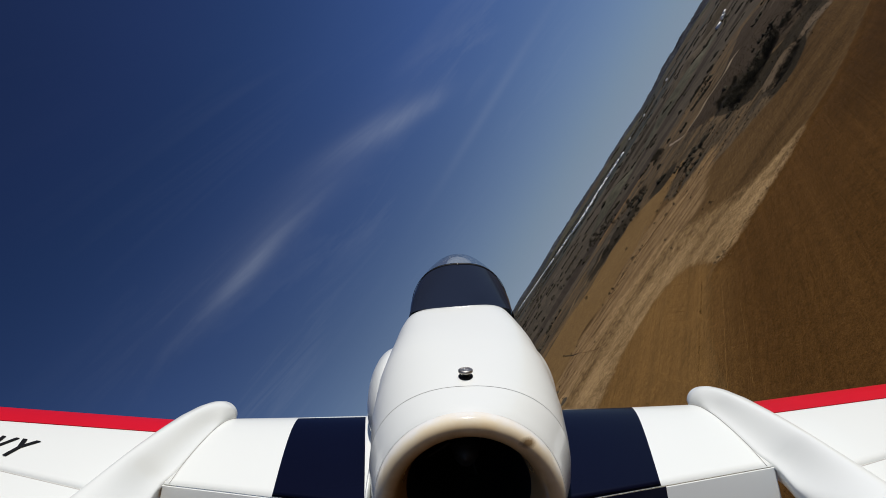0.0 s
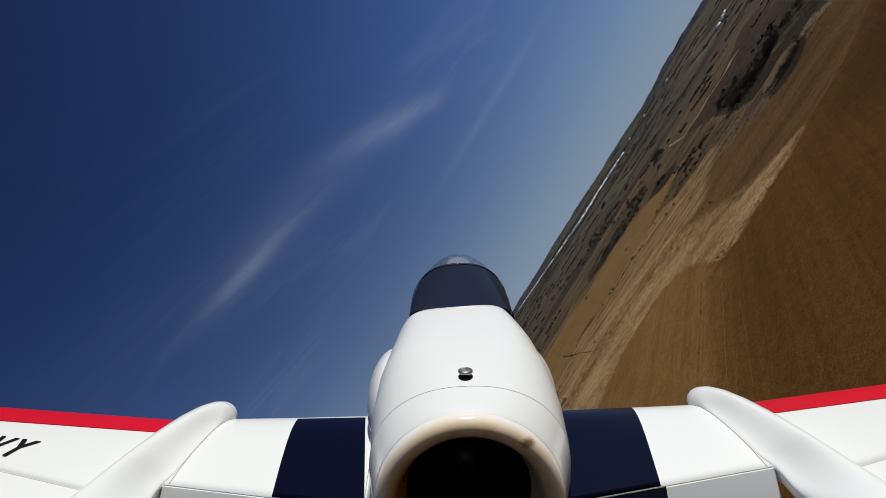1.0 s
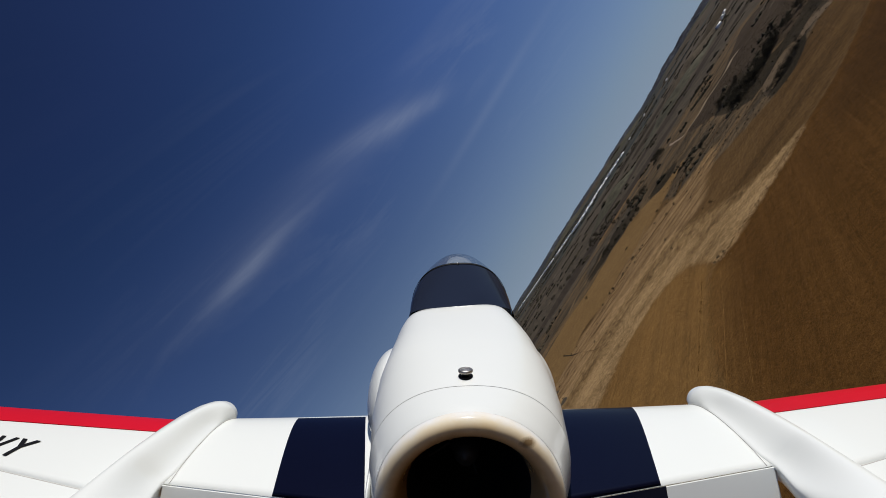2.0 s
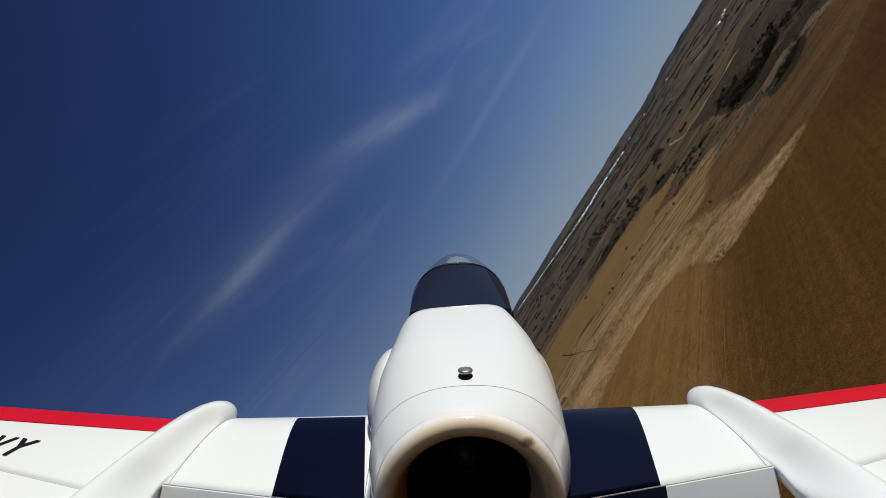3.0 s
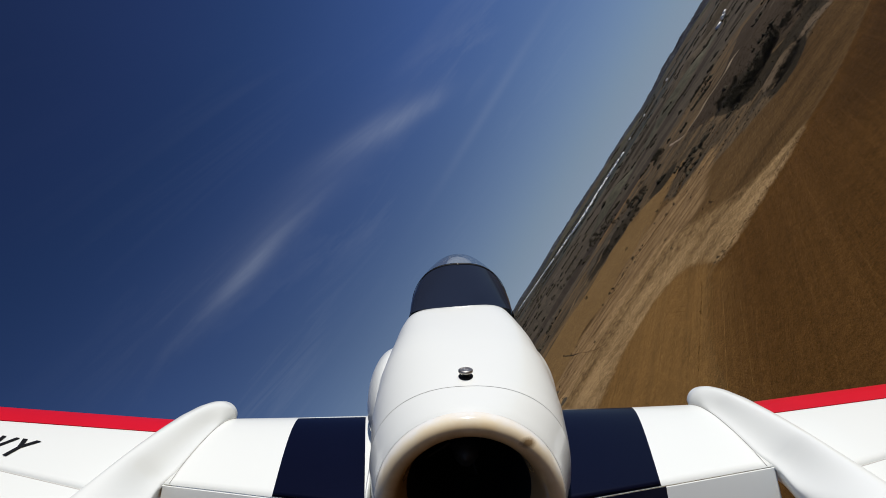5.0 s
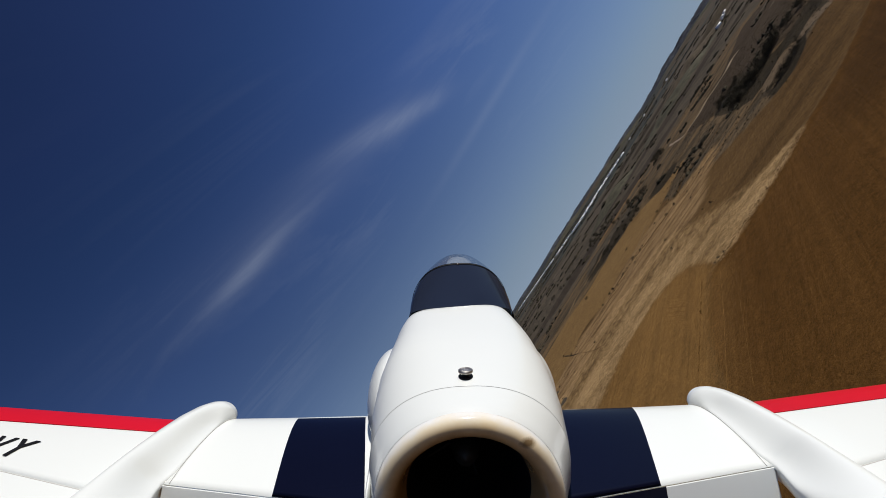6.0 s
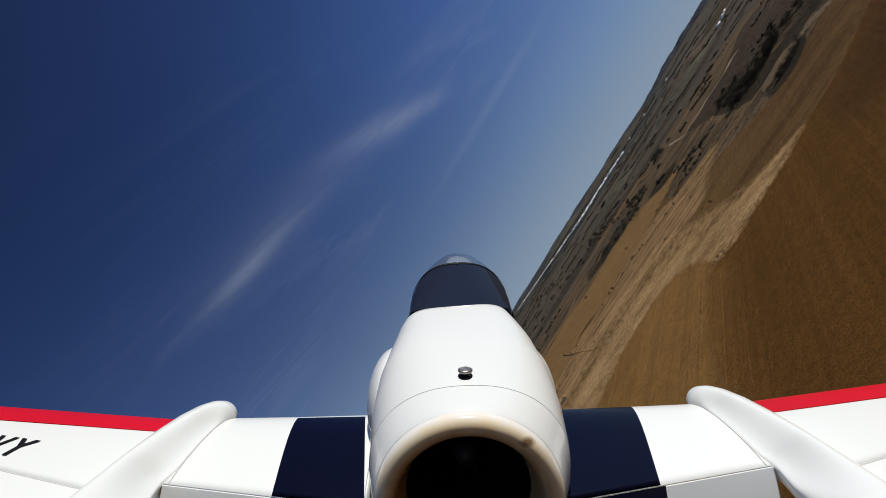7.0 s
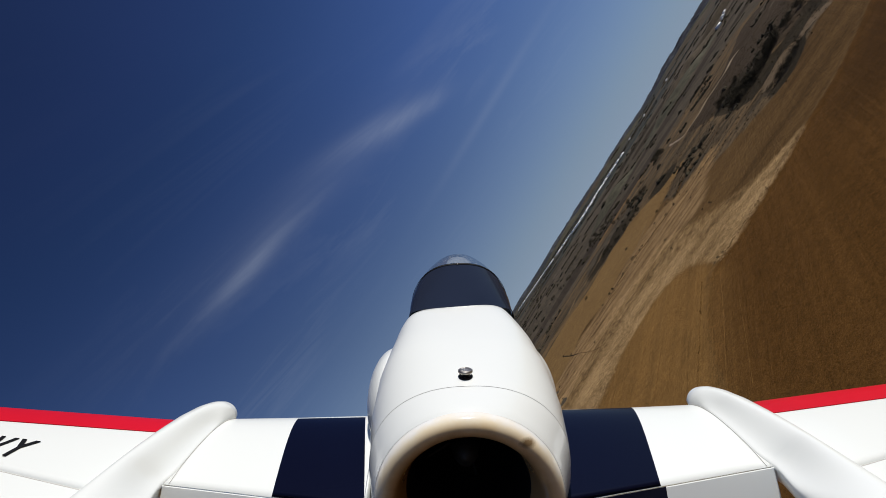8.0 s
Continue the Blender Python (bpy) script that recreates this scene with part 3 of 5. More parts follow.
part("cockpit_tub", loft([[(x * 0.97, d, min(z, 0.0965)) for x, d, z in canopy_ring(d)] for d in (0.571, 0.585, 0.60, 0.64, 0.68, 0.72)], closed=False),
     COCKPIT, jet, "dark cockpit floor")
part("seat_bulkhead", loft([[(x * 0.90, d, SILL + (z - SILL) * 0.93) for x, d, z in canopy_ring(BOW - 0.004)] for d in (BOW - 0.006, BOW - 0.002)]), COCKPIT, jet,
     "dark seat bulkhead")

# hatch knob on the back of the pod
KNOB_D = 0.3905
knob_z = PZ + lerp_table(POD, KNOB_D)[1]
KNOB_X = 0.0015
bm = loft([[(KNOB_X + r * math.sin(a), KNOB_D + r * math.cos(a), knob_z + z) for a in (2 * math.pi * k / 28 for k in range(28))]
           for z, r in ((-0.002, 0.0036), (0.0032, 0.0034), (0.0036, 0.0062), (0.0044, 0.0068), (0.0060, 0.0066), (0.0066, 0.0056), (0.0063, 0.0030), (0.0062, 0.0012))])
knob = part("hatch_knob", bm, STEEL, jet, "knurled steel hatch screw")
# black disc that stands in for the shadow round the knob's foot
part("rubber_washer", loft([[(KNOB_X + r * math.sin(a), KNOB_D + r * math.cos(a), knob_z + z) for a in (2 * math.pi * k / 28 for k in range(28))]
                            for z, r in ((-0.0020, 0.0066), (0.0006, 0.0066), (0.0010, 0.0060), (0.0011, 0.004))]), BLACK, knob, "black disc for the shadow under the knob")


# ---- wing
def wing_axes(x):
    """Leading edge, trailing edge and lift of the wing at a distance x from the middle."""
    x = abs(x)
    inner = 0.382 + 0.21 * (x - 0.177)
    trail = inner if x < 0.30 else 0.3136 + 0.31 * (x - 0.37)
    return 0.5315 + 0.02 * max(0.0, x - 0.2), trail, 0.095 * max(0.0, x - 0.345)


def wing_point(x, s, upper=True, grow=0.0, t=0.16):
    lead, trail, lift = wing_axes(x)
    c = 0.155
    y = 5 * t * c * (0.2969 * math.sqrt(s) - 0.126 * s - 0.3516 * s * s + 0.2843 * s ** 3 - 0.1015 * s ** 4)
    z = -0.0360 + 0.001 * s + lift
    return (x, lead - s * (lead - trail) + (grow if s < 0.01 else 0.0), z + (y + grow if upper else -y - grow))


def wing_shell(x0, x1, s0, s1, grow=0.0, nx=16, ns=26, wrap=0.0, root=None, edge=None, deep=None, thick=True, cap=True):
    """A piece of the wing's skin from x0 to x1 between the chord marks s0 and s1; wrap: how far it goes round the nose below."""
    rings = []
    for i in range(nx + 1):
        f = i / nx
        top = []
        for k in range(ns + 1):
            x = x0 + (x1 - x0) * f
            if deep:
                lead, trail, _ = wing_axes(x)
                s1 = deep / (lead - trail)
            s = s0 + (s1 - s0) * (k / ns) ** 1.6
            if edge:
                x = root(s) + (edge(s) - root(s)) * f
            top.append(wing_point(x, s, True, grow))
        low = []
        if thick:
            for k in range(ns + 1):
                s = (wrap if wrap else s1) * (k / ns) ** 1.6
                if s0 > 0:
                    s = s0 + (s1 - s0) * (k / ns)
                x = x0 + (x1 - x0) * f
                if edge:
                    x = root(s) + (edge(s) - root(s)) * f
                low.append(wing_point(x, max(s, 1e-4), False, grow))
        rings.append(low[::-1] + top)
    return loft(rings, cap=cap)


for side in (-1, 1):
    inner = part("wing_root_panel", wing_shell(side * 0.070, side * 0.2995, 0.0, 1.0), WHITE, jet, "white inner wing panel")
    wide, spread = (0.199, 0.018) if side < 0 else (0.208, 0.031)
    part("navy_stripe", wing_shell(side * 0.1, side * 0.19, 0.105 if side < 0 else 0.070, 1.0, 0.0004, ns=30, thick=False, cap=False, root=lambda s: side * (0.120 - (0.028 if side < 0 else 0.034) * s),
                                   edge=lambda s: side * (wide - spread * s + 0.0036 * math.sin(math.pi * s ** 0.6))), NAVY, inner,
         "glossy navy blue stripe")
    outer = part("wing_outer_panel", wing_shell(side * 0.315, side * 0.70, 0.0, 0.652), WHITE, jet, "white outer wing panel")
    part("leading_edge_band", wing_shell(side * 0.316, side * 0.70, 0.0, 0.235, 0.0004, wrap=0.05, deep=0.0475, cap=False), RED, outer, "red leading edge band")
    part("hinge_gap", wing_shell(side * 0.316, side * 0.70, 0.645, 0.672, -0.0008), SEAM, outer)
    part("aileron", wing_shell(side * 0.3175, side * 0.70, 0.660, 1.0, 0.0), WHITE, outer, "white aileron")
    if side < 0:
        part("wing_root_fillet", blob((side * 0.0870, 0.44, -0.026), (0.0050, 0.100, 0.028)), WHITE, jet)
    # drooped flap
    aft = Vector((0, -math.sin(radians(66)), math.cos(radians(66))))
    down = Vector((0, -math.cos(radians(66)), -math.sin(radians(66))))

    def hinge_at(x):
        trail = wing_axes(min(abs(x), 0.299))[1] + 0.21 * max(0.0, abs(x) - 0.299)
        return Vector((x, trail - 0.0012, wing_point(0.2, 1.0, True)[2] - 0.0006))

    flap_rows = []
    for i in range(13):
        h = hinge_at(side * (0.098 + (0.2975 - 0.098) * i / 12))
        flap_rows.append([h, h + aft * 0.0006 + down * 0.0004, h + aft * 0.0006 + down * 0.055, h - aft * 0.0006 + down * 0.055, h - aft * 0.005 + down * 0.004, h - aft * 0.0025])
    flap = part("flap", loft(flap_rows), WHITE, jet, "white drooped landing flap", smooth=False)
    stripe_rows = []
    for x in (0.100, 0.181):
        h = hinge_at(side * x) + aft * 0.0010
        stripe_rows.append([h - down * 0.0004, h + down * 0.0555, h + down * 0.0555 - aft * 0.0006, h - down * 0.0004 - aft * 0.0006])
    part("flap_stripe", loft(stripe_rows), NAVY, flap, "navy stripe carried over the flap", smooth=False)
    # tail boom with its faired root
    # depth, inner edge, outer edge, height of the ridge, height of the foot
    BOOM = [(-0.15, 0.300, 0.328, 0.001, -0.019), (-0.05, 0.300, 0.331, 0.002, -0.019), (0.15, 0.2900, 0.337, 0.003, -0.026), (0.30, 0.2865, 0.343, 0.0035, -0.030),
            (0.370, 0.2905, 0.346, 0.0035, -0.034), (0.398, 0.2970, 0.346, 0.0035, -0.0342), (0.406, 0.2984, 0.346, 0.0034, -0.0345), (0.413, 0.2955, 0.346, 0.0034, -0.0335), (0.420, 0.2932, 0.346, 0.0032, -0.0315), (0.428, 0.2922, 0.346, 0.0032, -0.0310),
            (0.440, 0.2918, 0.3445, 0.0030, -0.0282), (0.460, 0.2908, 0.343, 0.0025, -0.0266), (0.490, 0.2893, 0.3405, 0.0008, -0.0268), (0.515, 0.2860, 0.336, -0.0026, -0.0290), (0.530, 0.2830, 0.331, -0.0066, -0.0295),
            (0.541, 0.2860, 0.325, -0.0118, -0.0282), (0.548, 0.2915, 0.317, -0.0170, -0.0268), (0.551, 0.300, 0.306, -0.0230, -0.0250)]
    rings = []
    for i in range(100):
        d = 0.551 - 0.701 * (i / 99) ** 2.0
        xi, xo, zt, zb = lerp_table(BOOM, d)
        out = ease(0.545, 0.40, d)
        ridge, zt = 0.3030 + 0.0270 * out, zt - 0.0074 * out
        crest = min(0.75, max(0.25, (ridge - xi) / (xo - xi)))
        fill = 0.8 * ease(0.528, 0.490, d) * ease(0.30, 0.40, d)
        lead, trail, _ = wing_axes(xi)
        on_wing = ease(0.398, 0.412, d) * ease(0.529, 0.512, d)
        skin = wing_point(xi, min(1.0, max(0.0, (lead - d) / (lead - trail))))[2]
        zi = zb + (skin - zb) * on_wing
        ring = [(side * (xi - 0.003 * on_wing), d, zi - 0.0016)]
        for k in range(37):
            u = 0.5 - 0.5 * math.cos(math.pi * k / 36)
            if u < crest:
                q = u / crest
                shape = (1 - fill) * math.sqrt(max(0.0, 1 - (1 - q) ** 2)) + fill * (0.97 * ease(0.0, 1.0, q) ** 1.3 + 0.03 * q)
            else:
                q = (u - crest) / (1 - crest)
                shape = math.sqrt(max(0.0, 1 - q * q))
            base = zi if u < crest else zb
            ring.append((side * (xi + (xo - xi) * u), d, base + (zt - base) * shape))
        for k in range(1, 20):
            a = math.pi * k / 20
            ring.append((side * ((xi + xo) / 2 + (xo - xi) / 2 * math.cos(a)), d, zb - (zt - zb) * 0.8 * math.sin(a)))
        rings.append(ring)
    part("tail_boom", loft(rings), WHITE, jet, "white tapering tail boom")

JOINT = [(0.0, 0.280), (0.05, 0.2815), (0.15, 0.2862), (0.36, 0.2893), (0.6, 0.2910), (0.8, 0.2918), (1.0, 0.2912)]
# fine joints between the boom fairings and the wing
for side in (-1, 1):
    path = []
    for k in range(25):
        s = 0.05 + 0.945 * k / 24
        path.append(Vector(wing_point(side * lerp_table(JOINT, s)[0], s, True, 0.0003)))
    rings = []
    for k, p in enumerate(path):
        rings.append([p + Vector((0.00032 * math.cos(a), 0, 0.0003 * math.sin(a))) for a in (2 * math.pi * i / 6 for i in range(6))])
    part("fairing_joint", loft(rings), SEAM, jet)

# lettering on the wing
letters = bpy.data.curves.new("wing_lettering", "FONT")
letters.body = "VY"
letters.size, letters.extrude, letters.offset, letters.space_character = 0.038, 0.0003, 0.0008, 1.40
letters.align_x = "RIGHT"
lettering = new("wing_lettering", letters)
lettering.data.materials.append(BLACK)
lettering.parent = jet
lx = -0.4700
a0, a1 = Vector(wing_point(lx, 0.377)), Vector(wing_point(lx, 0.569))
b0 = Vector(wing_point(lx - 0.1, 0.60))
up_l = (a0 - a1).normalized()
right_l = (a1 - b0).normalized()
nrm = right_l.cross(up_l).normalized()
up_l = nrm.cross(right_l)
lettering.matrix_local = Matrix.Translation(a1 + nrm * 0.0012 + up_l * 0.0015 + right_l * 0.007) @ Matrix((right_l, up_l, nrm)).transposed().to_4x4() @ Matrix.Diagonal((0.86, 1, 1, 1))
letter_mesh = bpy.data.meshes.new_from_object(lettering.evaluated_get(bpy.context.evaluated_depsgraph_get()))
painted = new("painted_letters", letter_mesh)
painted.parent, painted.matrix_local = jet, lettering.matrix_local
bpy.data.objects.remove(lettering)
tagged(painted, "black painted wing letters")


# ---------------------------------------------------------------- the land
def smooth_line(points, per=8, closed=False):
    """A curve through a few corners."""
    pts = [Vector((p[0], p[1], 0)) for p in points]
    n = len(pts)
    out = []
    for i in range(n if closed else n - 1):
        p1, p2 = pts[i], pts[(i + 1) % n]
        p0 = pts[(i - 1) % n] if closed or i else p1
        p3 = pts[(i + 2) % n] if closed or i + 2 < n else p2
        for k in range(per):
            t = k / per
            out.append(0.5 * (2 * p1 + (p2 - p0) * t + (2 * p0 - 5 * p1 + 4 * p2 - p3) * t * t + (3 * p1 - p0 - 3 * p2 + p3) * t ** 3))
    if not closed:
        out.append(pts[-1])
    return out


def field(name, outline, z, mat, label, category="field", rough=0.8, per=10, grain=0.12):
    """A plot of ground with an uneven edge, laid a little above what it lies on."""
    line = smooth_line(outline, per, True)
    bm = bmesh.new()
    rim, foot = [], []
    turn = sum(a.x * b.y - a.y * b.x for a, b in zip(line, line[1:] + line[:1]))
    for i, p in enumerate(line):
        k = (noise.noise(p * grain) + noise.noise(p * grain * 3.7) * 0.5 + noise.noise(p * grain * 11) * 0.25) * rough
        a, b = line[i - 1], line[(i + 1) % len(line)]
        out = Vector((b.y - a.y, a.x - b.x, 0)).normalized()
        if turn < 0:
            out = -out
        rim.append((p.x + out.x * k, p.y + out.y * k))
        foot.append((p.x + out.x * (k + 0.3), p.y + out.y * (k + 0.3)))
    top = [bm.verts.new((x, y, z)) for x, y in rim]
    low = [bm.verts.new((x, y, -0.06)) for x, y in foot]
    face = bm.faces.new(top)
    for i in range(len(top)):
        j = (i + 1) % len(top)
        bm.faces.new((top[i], low[i], low[j], top[j]))
    bmesh.ops.triangulate(bm, faces=[face])
    ob = link_mesh(name, bm, mat, False)
    return tagged(ob, label, category, kind="structure")


def strip(name, points, width, z, mat, label, category="track", wander=0.15, per=14):
    """A track or bank along a line, crowned in the middle."""
    line = smooth_line(points, per)
    foot = 0.10 if width > 1 else 0.04
    bm = bmesh.new()
    rows = []
    for i, p in enumerate(line):
        a, b = line[max(0, i - 1)], line[min(len(line) - 1, i + 1)]
        side = Vector((b.y - a.y, a.x - b.x, 0)).normalized()
        w = width * (0.5 + 0.3 * noise.noise(p * 0.09) + 0.25 * noise.noise(p * 0.5))
        q = p + side * noise.noise(p * 0.05 + Vector((9, 0, 0))) * wander
        row = []
        for s, h in ((-1, -foot), (-0.6, z), (0, z + 0.02), (0.6, z), (1, -foot)):
            v = q + side * w * s
            row.append(bm.verts.new((v.x, v.y, land_z(v.x, v.y) + h)))
        rows.append(row)
    for r0, r1 in zip(rows, rows[1:]):
        for k in range(4):
            bm.faces.new((r0[k], r0[k + 1], r1[k + 1], r1[k]))
    return tagged(link_mesh(name, bm, mat), label, category, kind="structure")


def ground_sheet():
    """One sheet to the horizon: fine near by, coarse far away."""
    bm = bmesh.new()
    steps = [0]
    r = 12.0
    while r < 4900:
        steps.append(r)
        r *= 1.16
    steps.append(4950.0)
    seg = 96
    rows = []
    for r in steps[1:]:
        row = []
        for k in range(seg):
            a = 2 * math.pi * k / seg
            p = Vector((r * math.sin(a), r * math.cos(a), 0))
            h = -0.03 + 0.02 * noise.noise(p * 0.012) if r < 700 else -0.04
            if -20 < p.x < 240 and 30 < p.y < 380:
                h = -4.0                       # the farmland sheet lies over it here
            row.append(bm.verts.new((p.x, p.y, h)))
        rows.append(row)
    mid = bm.verts.new((0, 0, -0.03))
    for k in range(seg):
        bm.faces.new((mid, rows[0][k], rows[0][(k + 1) % seg]))
    for a, b in zip(rows, rows[1:]):
        for k in range(seg):
            j = (k + 1) % seg
            bm.faces.new((a[k], b[k], b[j], a[j]))
    return tagged(link_mesh("ground", bm, PLAIN), "dry brown earth of a wide farmed plain", "ground", kind="structure")


ground_sheet()

# ---- the worked land round the jet: plots as short outlines, laid out on one fine sheet
LX, LY, STEP = (-110.0, 330.0), (-150.0, 470.0), 1.25
GX, GY = np.meshgrid(np.arange(LX[0], LX[1] + 0.1, STEP), np.arange(LY[0], LY[1] + 0.1, STEP))


def inside(outline, per=6):
    """1 within a smooth outline, 0 outside, for all points of the sheet."""
    line = smooth_line(outline, per, True)
    hit = np.zeros(GX.shape, bool)
    for a, b in zip(line, line[1:] + line[:1]):
        if abs(a.y - b.y) < 1e-9:
            continue
        cross = ((a.y > GY) != (b.y > GY)) & (GX < a.x + (GY - a.y) * (b.x - a.x) / (b.y - a.y))
        hit ^= cross
    return hit.astype(float)


def blurred(mask, metres):
    """A mask with its edge softened over so many metres."""
    n = max(1, round(metres / STEP / 2))
    for _ in range(2):
        for axis in (0, 1):
            wide = np.pad(mask, [(n, n) if k == axis else (0, 0) for k in (0, 1)], mode="edge")
            total = np.cumsum(wide, axis=axis)
            total = np.insert(total, 0, 0.0, axis=axis)
            size = mask.shape[axis]
            mask = (np.take(total, range(2 * n + 1, 2 * n + 1 + size), axis=axis) - np.take(total, range(size), axis=axis)) / (2 * n + 1)
    return mask


EDGE = [(300, 214), (180, 160), (127, 139), (103, 131.3), (90, 129.3), (81, 129.4), (71, 128.6), (57, 128.4), (48, 127.9), (38.2, 128)]
PLOTS = {
    "plough": blurred(inside(EDGE + [(33, 129.6), (20, 116), (10, 99), (4, 87), (-30, 46), (-60, 0), (-80, -70), (-50, -128), (120, -136), (270, -118), (312, 20), (318, 130)]), 2.0),
    "harrow": 0.62 * blurred(inside([(33, 130), (37.7, 136), (37.6, 153), (29.4, 164.7), (17.7, 167), (6, 166), (-5, 162), (-16, 154.5), (-60, 140), (-92, 118), (-98, -60), (-70, -20),
                                     (-20, 60), (3, 90), (10, 101), (20, 116)]), 2.0)
    + 0.40 * blurred(inside([(37, 130), (38, 153), (29, 164.5), (17, 166.5), (6, 165), (-5, 161), (-16, 154), (-60, 140), (-92, 118), (-98, -60), (-10, 60), (6, 83), (25, 107), (36, 122)]), 5.0),
    # the part of the ploughed earth that is darker
    "plough_dark": blurred(inside([(70, 112), (88, 127), (103, 130), (127, 138), (180, 159), (300, 213), (318, 130), (312, 20), (240, -40), (150, 20), (96, 70)]), 24.0),
    "stubble": 0.45 * blurred(inside([(84, 130.0), (71, 128.8), (57, 128.4), (48, 128), (39, 128.4), (38, 139), (45, 150), (54, 148), (63, 141), (74, 135)], 8), 3.0)
    + 0.52 * blurred(inside([(80.5, 129.6), (71, 128.6), (57, 128), (48, 127.7), (38.9, 128), (37.7, 135), (37.6, 152), (29.4, 164), (17.7, 166), (6.1, 165), (-4.8, 161), (-16.3, 154.5),
                                      (-50, 142), (-70, 190), (-31.5, 215), (-9.8, 222), (19.7, 222), (45, 217), (57, 204), (60.5, 184), (63, 167), (66, 152), (70, 142), (76, 135.5)], 8), 5.0)
    + 0.48 * blurred(inside([(82, 129.6), (71, 128.6), (57, 128), (48, 127.7), (38.9, 128), (37.7, 135), (37.6, 152), (29.4, 164), (17.7, 166), (6.1, 165), (-4.8, 161), (-16.3, 154.5), (-50, 142),
                             (-60, 160), (-24, 182), (-6, 188), (14, 190), (34, 186), (44, 170), (50, 152), (60, 140), (72, 133)], 8), 4.0),
    "slope": blurred(inside([(62, 184), (47, 200), (33, 205), (5, 208), (-20, 205), (-60, 190), (-110, 210), (-110, 262), (-33, 250), (-19, 250), (6, 256), (24, 251), (43, 261), (73, 262), (90, 242),
                             (112, 222), (88, 204), (72, 188)]), 12.0),
    "tan": blurred(inside([(126, 287), (108, 312), (92.5, 341), (64, 348), (33, 340), (8, 350), (-32, 349), (-120, 352), (-120, 262), (-26, 245), (2, 262), (24, 251), (43, 261), (73, 262), (90, 268), (108, 276)]), 4.0),
    "plain": blurred(inside([(-140, 350), (-32, 349), (8, 350), (33, 340), (64, 348), (92, 341), (104, 303), (92, 268), (86, 240), (92, 214), (104, 190), (115, 179), (135, 182), (162, 184),
                             (200, 196), (360, 260), (360, 520), (-140, 520)]), 7.0),
    "dim": blurred(inside([(310, 414), (237, 360), (191, 345), (171, 346), (156, 289), (165, 252), (167, 242), (171, 222), (183, 215), (216, 253), (289, 347), (317, 400)]), 4.0),
    "scrub": np.clip(blurred(inside([(157, 283), (172, 290), (185, 284), (170, 246), (166, 226), (178, 222), (190, 222), (181, 207), (168, 192), (163.5, 200), (155.5, 198.5), (154.4, 206.5),
                                     (145, 209.5), (131, 203), (133, 226), (146, 262)]), 3.0)
                     + blurred(inside([(120, 188), (128, 190), (145, 195.5), (153, 193), (143.5, 182.7), (133, 178.4), (125, 175), (117, 179)]), 2.0)
                     + 0.7 * blurred(inside([(39, 364), (64, 354), (104, 352), (122, 414), (86, 432), (54, 425)]), 8.0)
                     + blurred(inside([(110, 303), (126, 300), (134, 318), (122, 338), (108, 330)]), 4.0), 0, 1),
    "bank": blurred(inside([(128, 199), (146, 207.5), (152.4, 201), (161, 198), (163, 188), (158, 178), (154, 183), (153, 192.5), (145, 196), (129.7, 191)]), 1.5),
}
inset = np.minimum.reduce([GX - LX[0], LX[1] - GX, GY - LY[0], LY[1] - GY])
waste = blurred(((inset + 9 * np.sin(GX * 0.05) + 7 * np.sin(GY * 0.07)) < 16).astype(float), 5.0)
for name in PLOTS:
    PLOTS[name] = np.maximum(PLOTS[name], waste) if name == "plain" else PLOTS[name] * (1 - waste)
rough = np.array([[noise.fractal(Vector((x * 0.05, y * 0.16, 0.0)), 0.9, 2.0, 4) for x in GX[0, ::2]] for y in GY[::2, 0]])
rough = np.kron(rough, np.ones((2, 2)))[:GX.shape[0], :GX.shape[1]]
rough = blurred(rough, 2.5)
rim = np.clip(inset / 60.0, 0, 1)
wild = np.clip(PLOTS["slope"] + 0.8 * PLOTS["plain"] + PLOTS["scrub"], 0, 1)
LAND = 0.02 + rim * (0.10 + 0.95 * wild * rough + 0.12 * PLOTS["stubble"] + 0.07 * rough) - 0.9 * blurred(PLOTS["scrub"], 6.0) * rim
# a low crumbling bank where the plough stops at the stubble and at the brown field
stop = blurred(PLOTS["plough"], 1.5)
LAND += rim * 0.55 * np.clip(4 * stop * (1 - stop) - 0.35, 0, 1) * (GX > 30)


def land_z(x, y):
    """Height of the land at a place."""
    u, v = (x - LX[0]) / STEP, (y - LY[0]) / STEP
    i, j = math.floor(u), math.floor(v)
    if not (0 <= i < GX.shape[1] - 1 and 0 <= j < GX.shape[0] - 1):
        return 0.0
    u, v = u - i, v - j
    return float((LAND[j, i] * (1 - u) + LAND[j, i + 1] * u) * (1 - v) + (LAND[j + 1, i] * (1 - u) + LAND[j + 1, i + 1] * u) * v)


def farmland_sheet():
    ny, nx = GX.shape
    me = bpy.data.meshes.new("farmland")
    k = np.arange(ny * nx).reshape(ny, nx)
    quads = np.stack([k[:-1, :-1], k[:-1, 1:], k[1:, 1:], k[1:, :-1]], axis=-1).reshape(-1, 4)
    me.from_pydata(np.stack([GX, GY, LAND], axis=-1).reshape(-1, 3).tolist(), [], quads.tolist())
    me.shade_smooth()
    for name, share in PLOTS.items():
        me.attributes.new(name, "FLOAT", "POINT").data.foreach_set("value", share.ravel().astype(np.float32))
    me.materials.append(FARMLAND)
    tagged(new("farmland", me), "brown ploughed, harrowed and stubbled farmland with scrubby waste beyond", "field", kind="structure")


farmland_sheet()

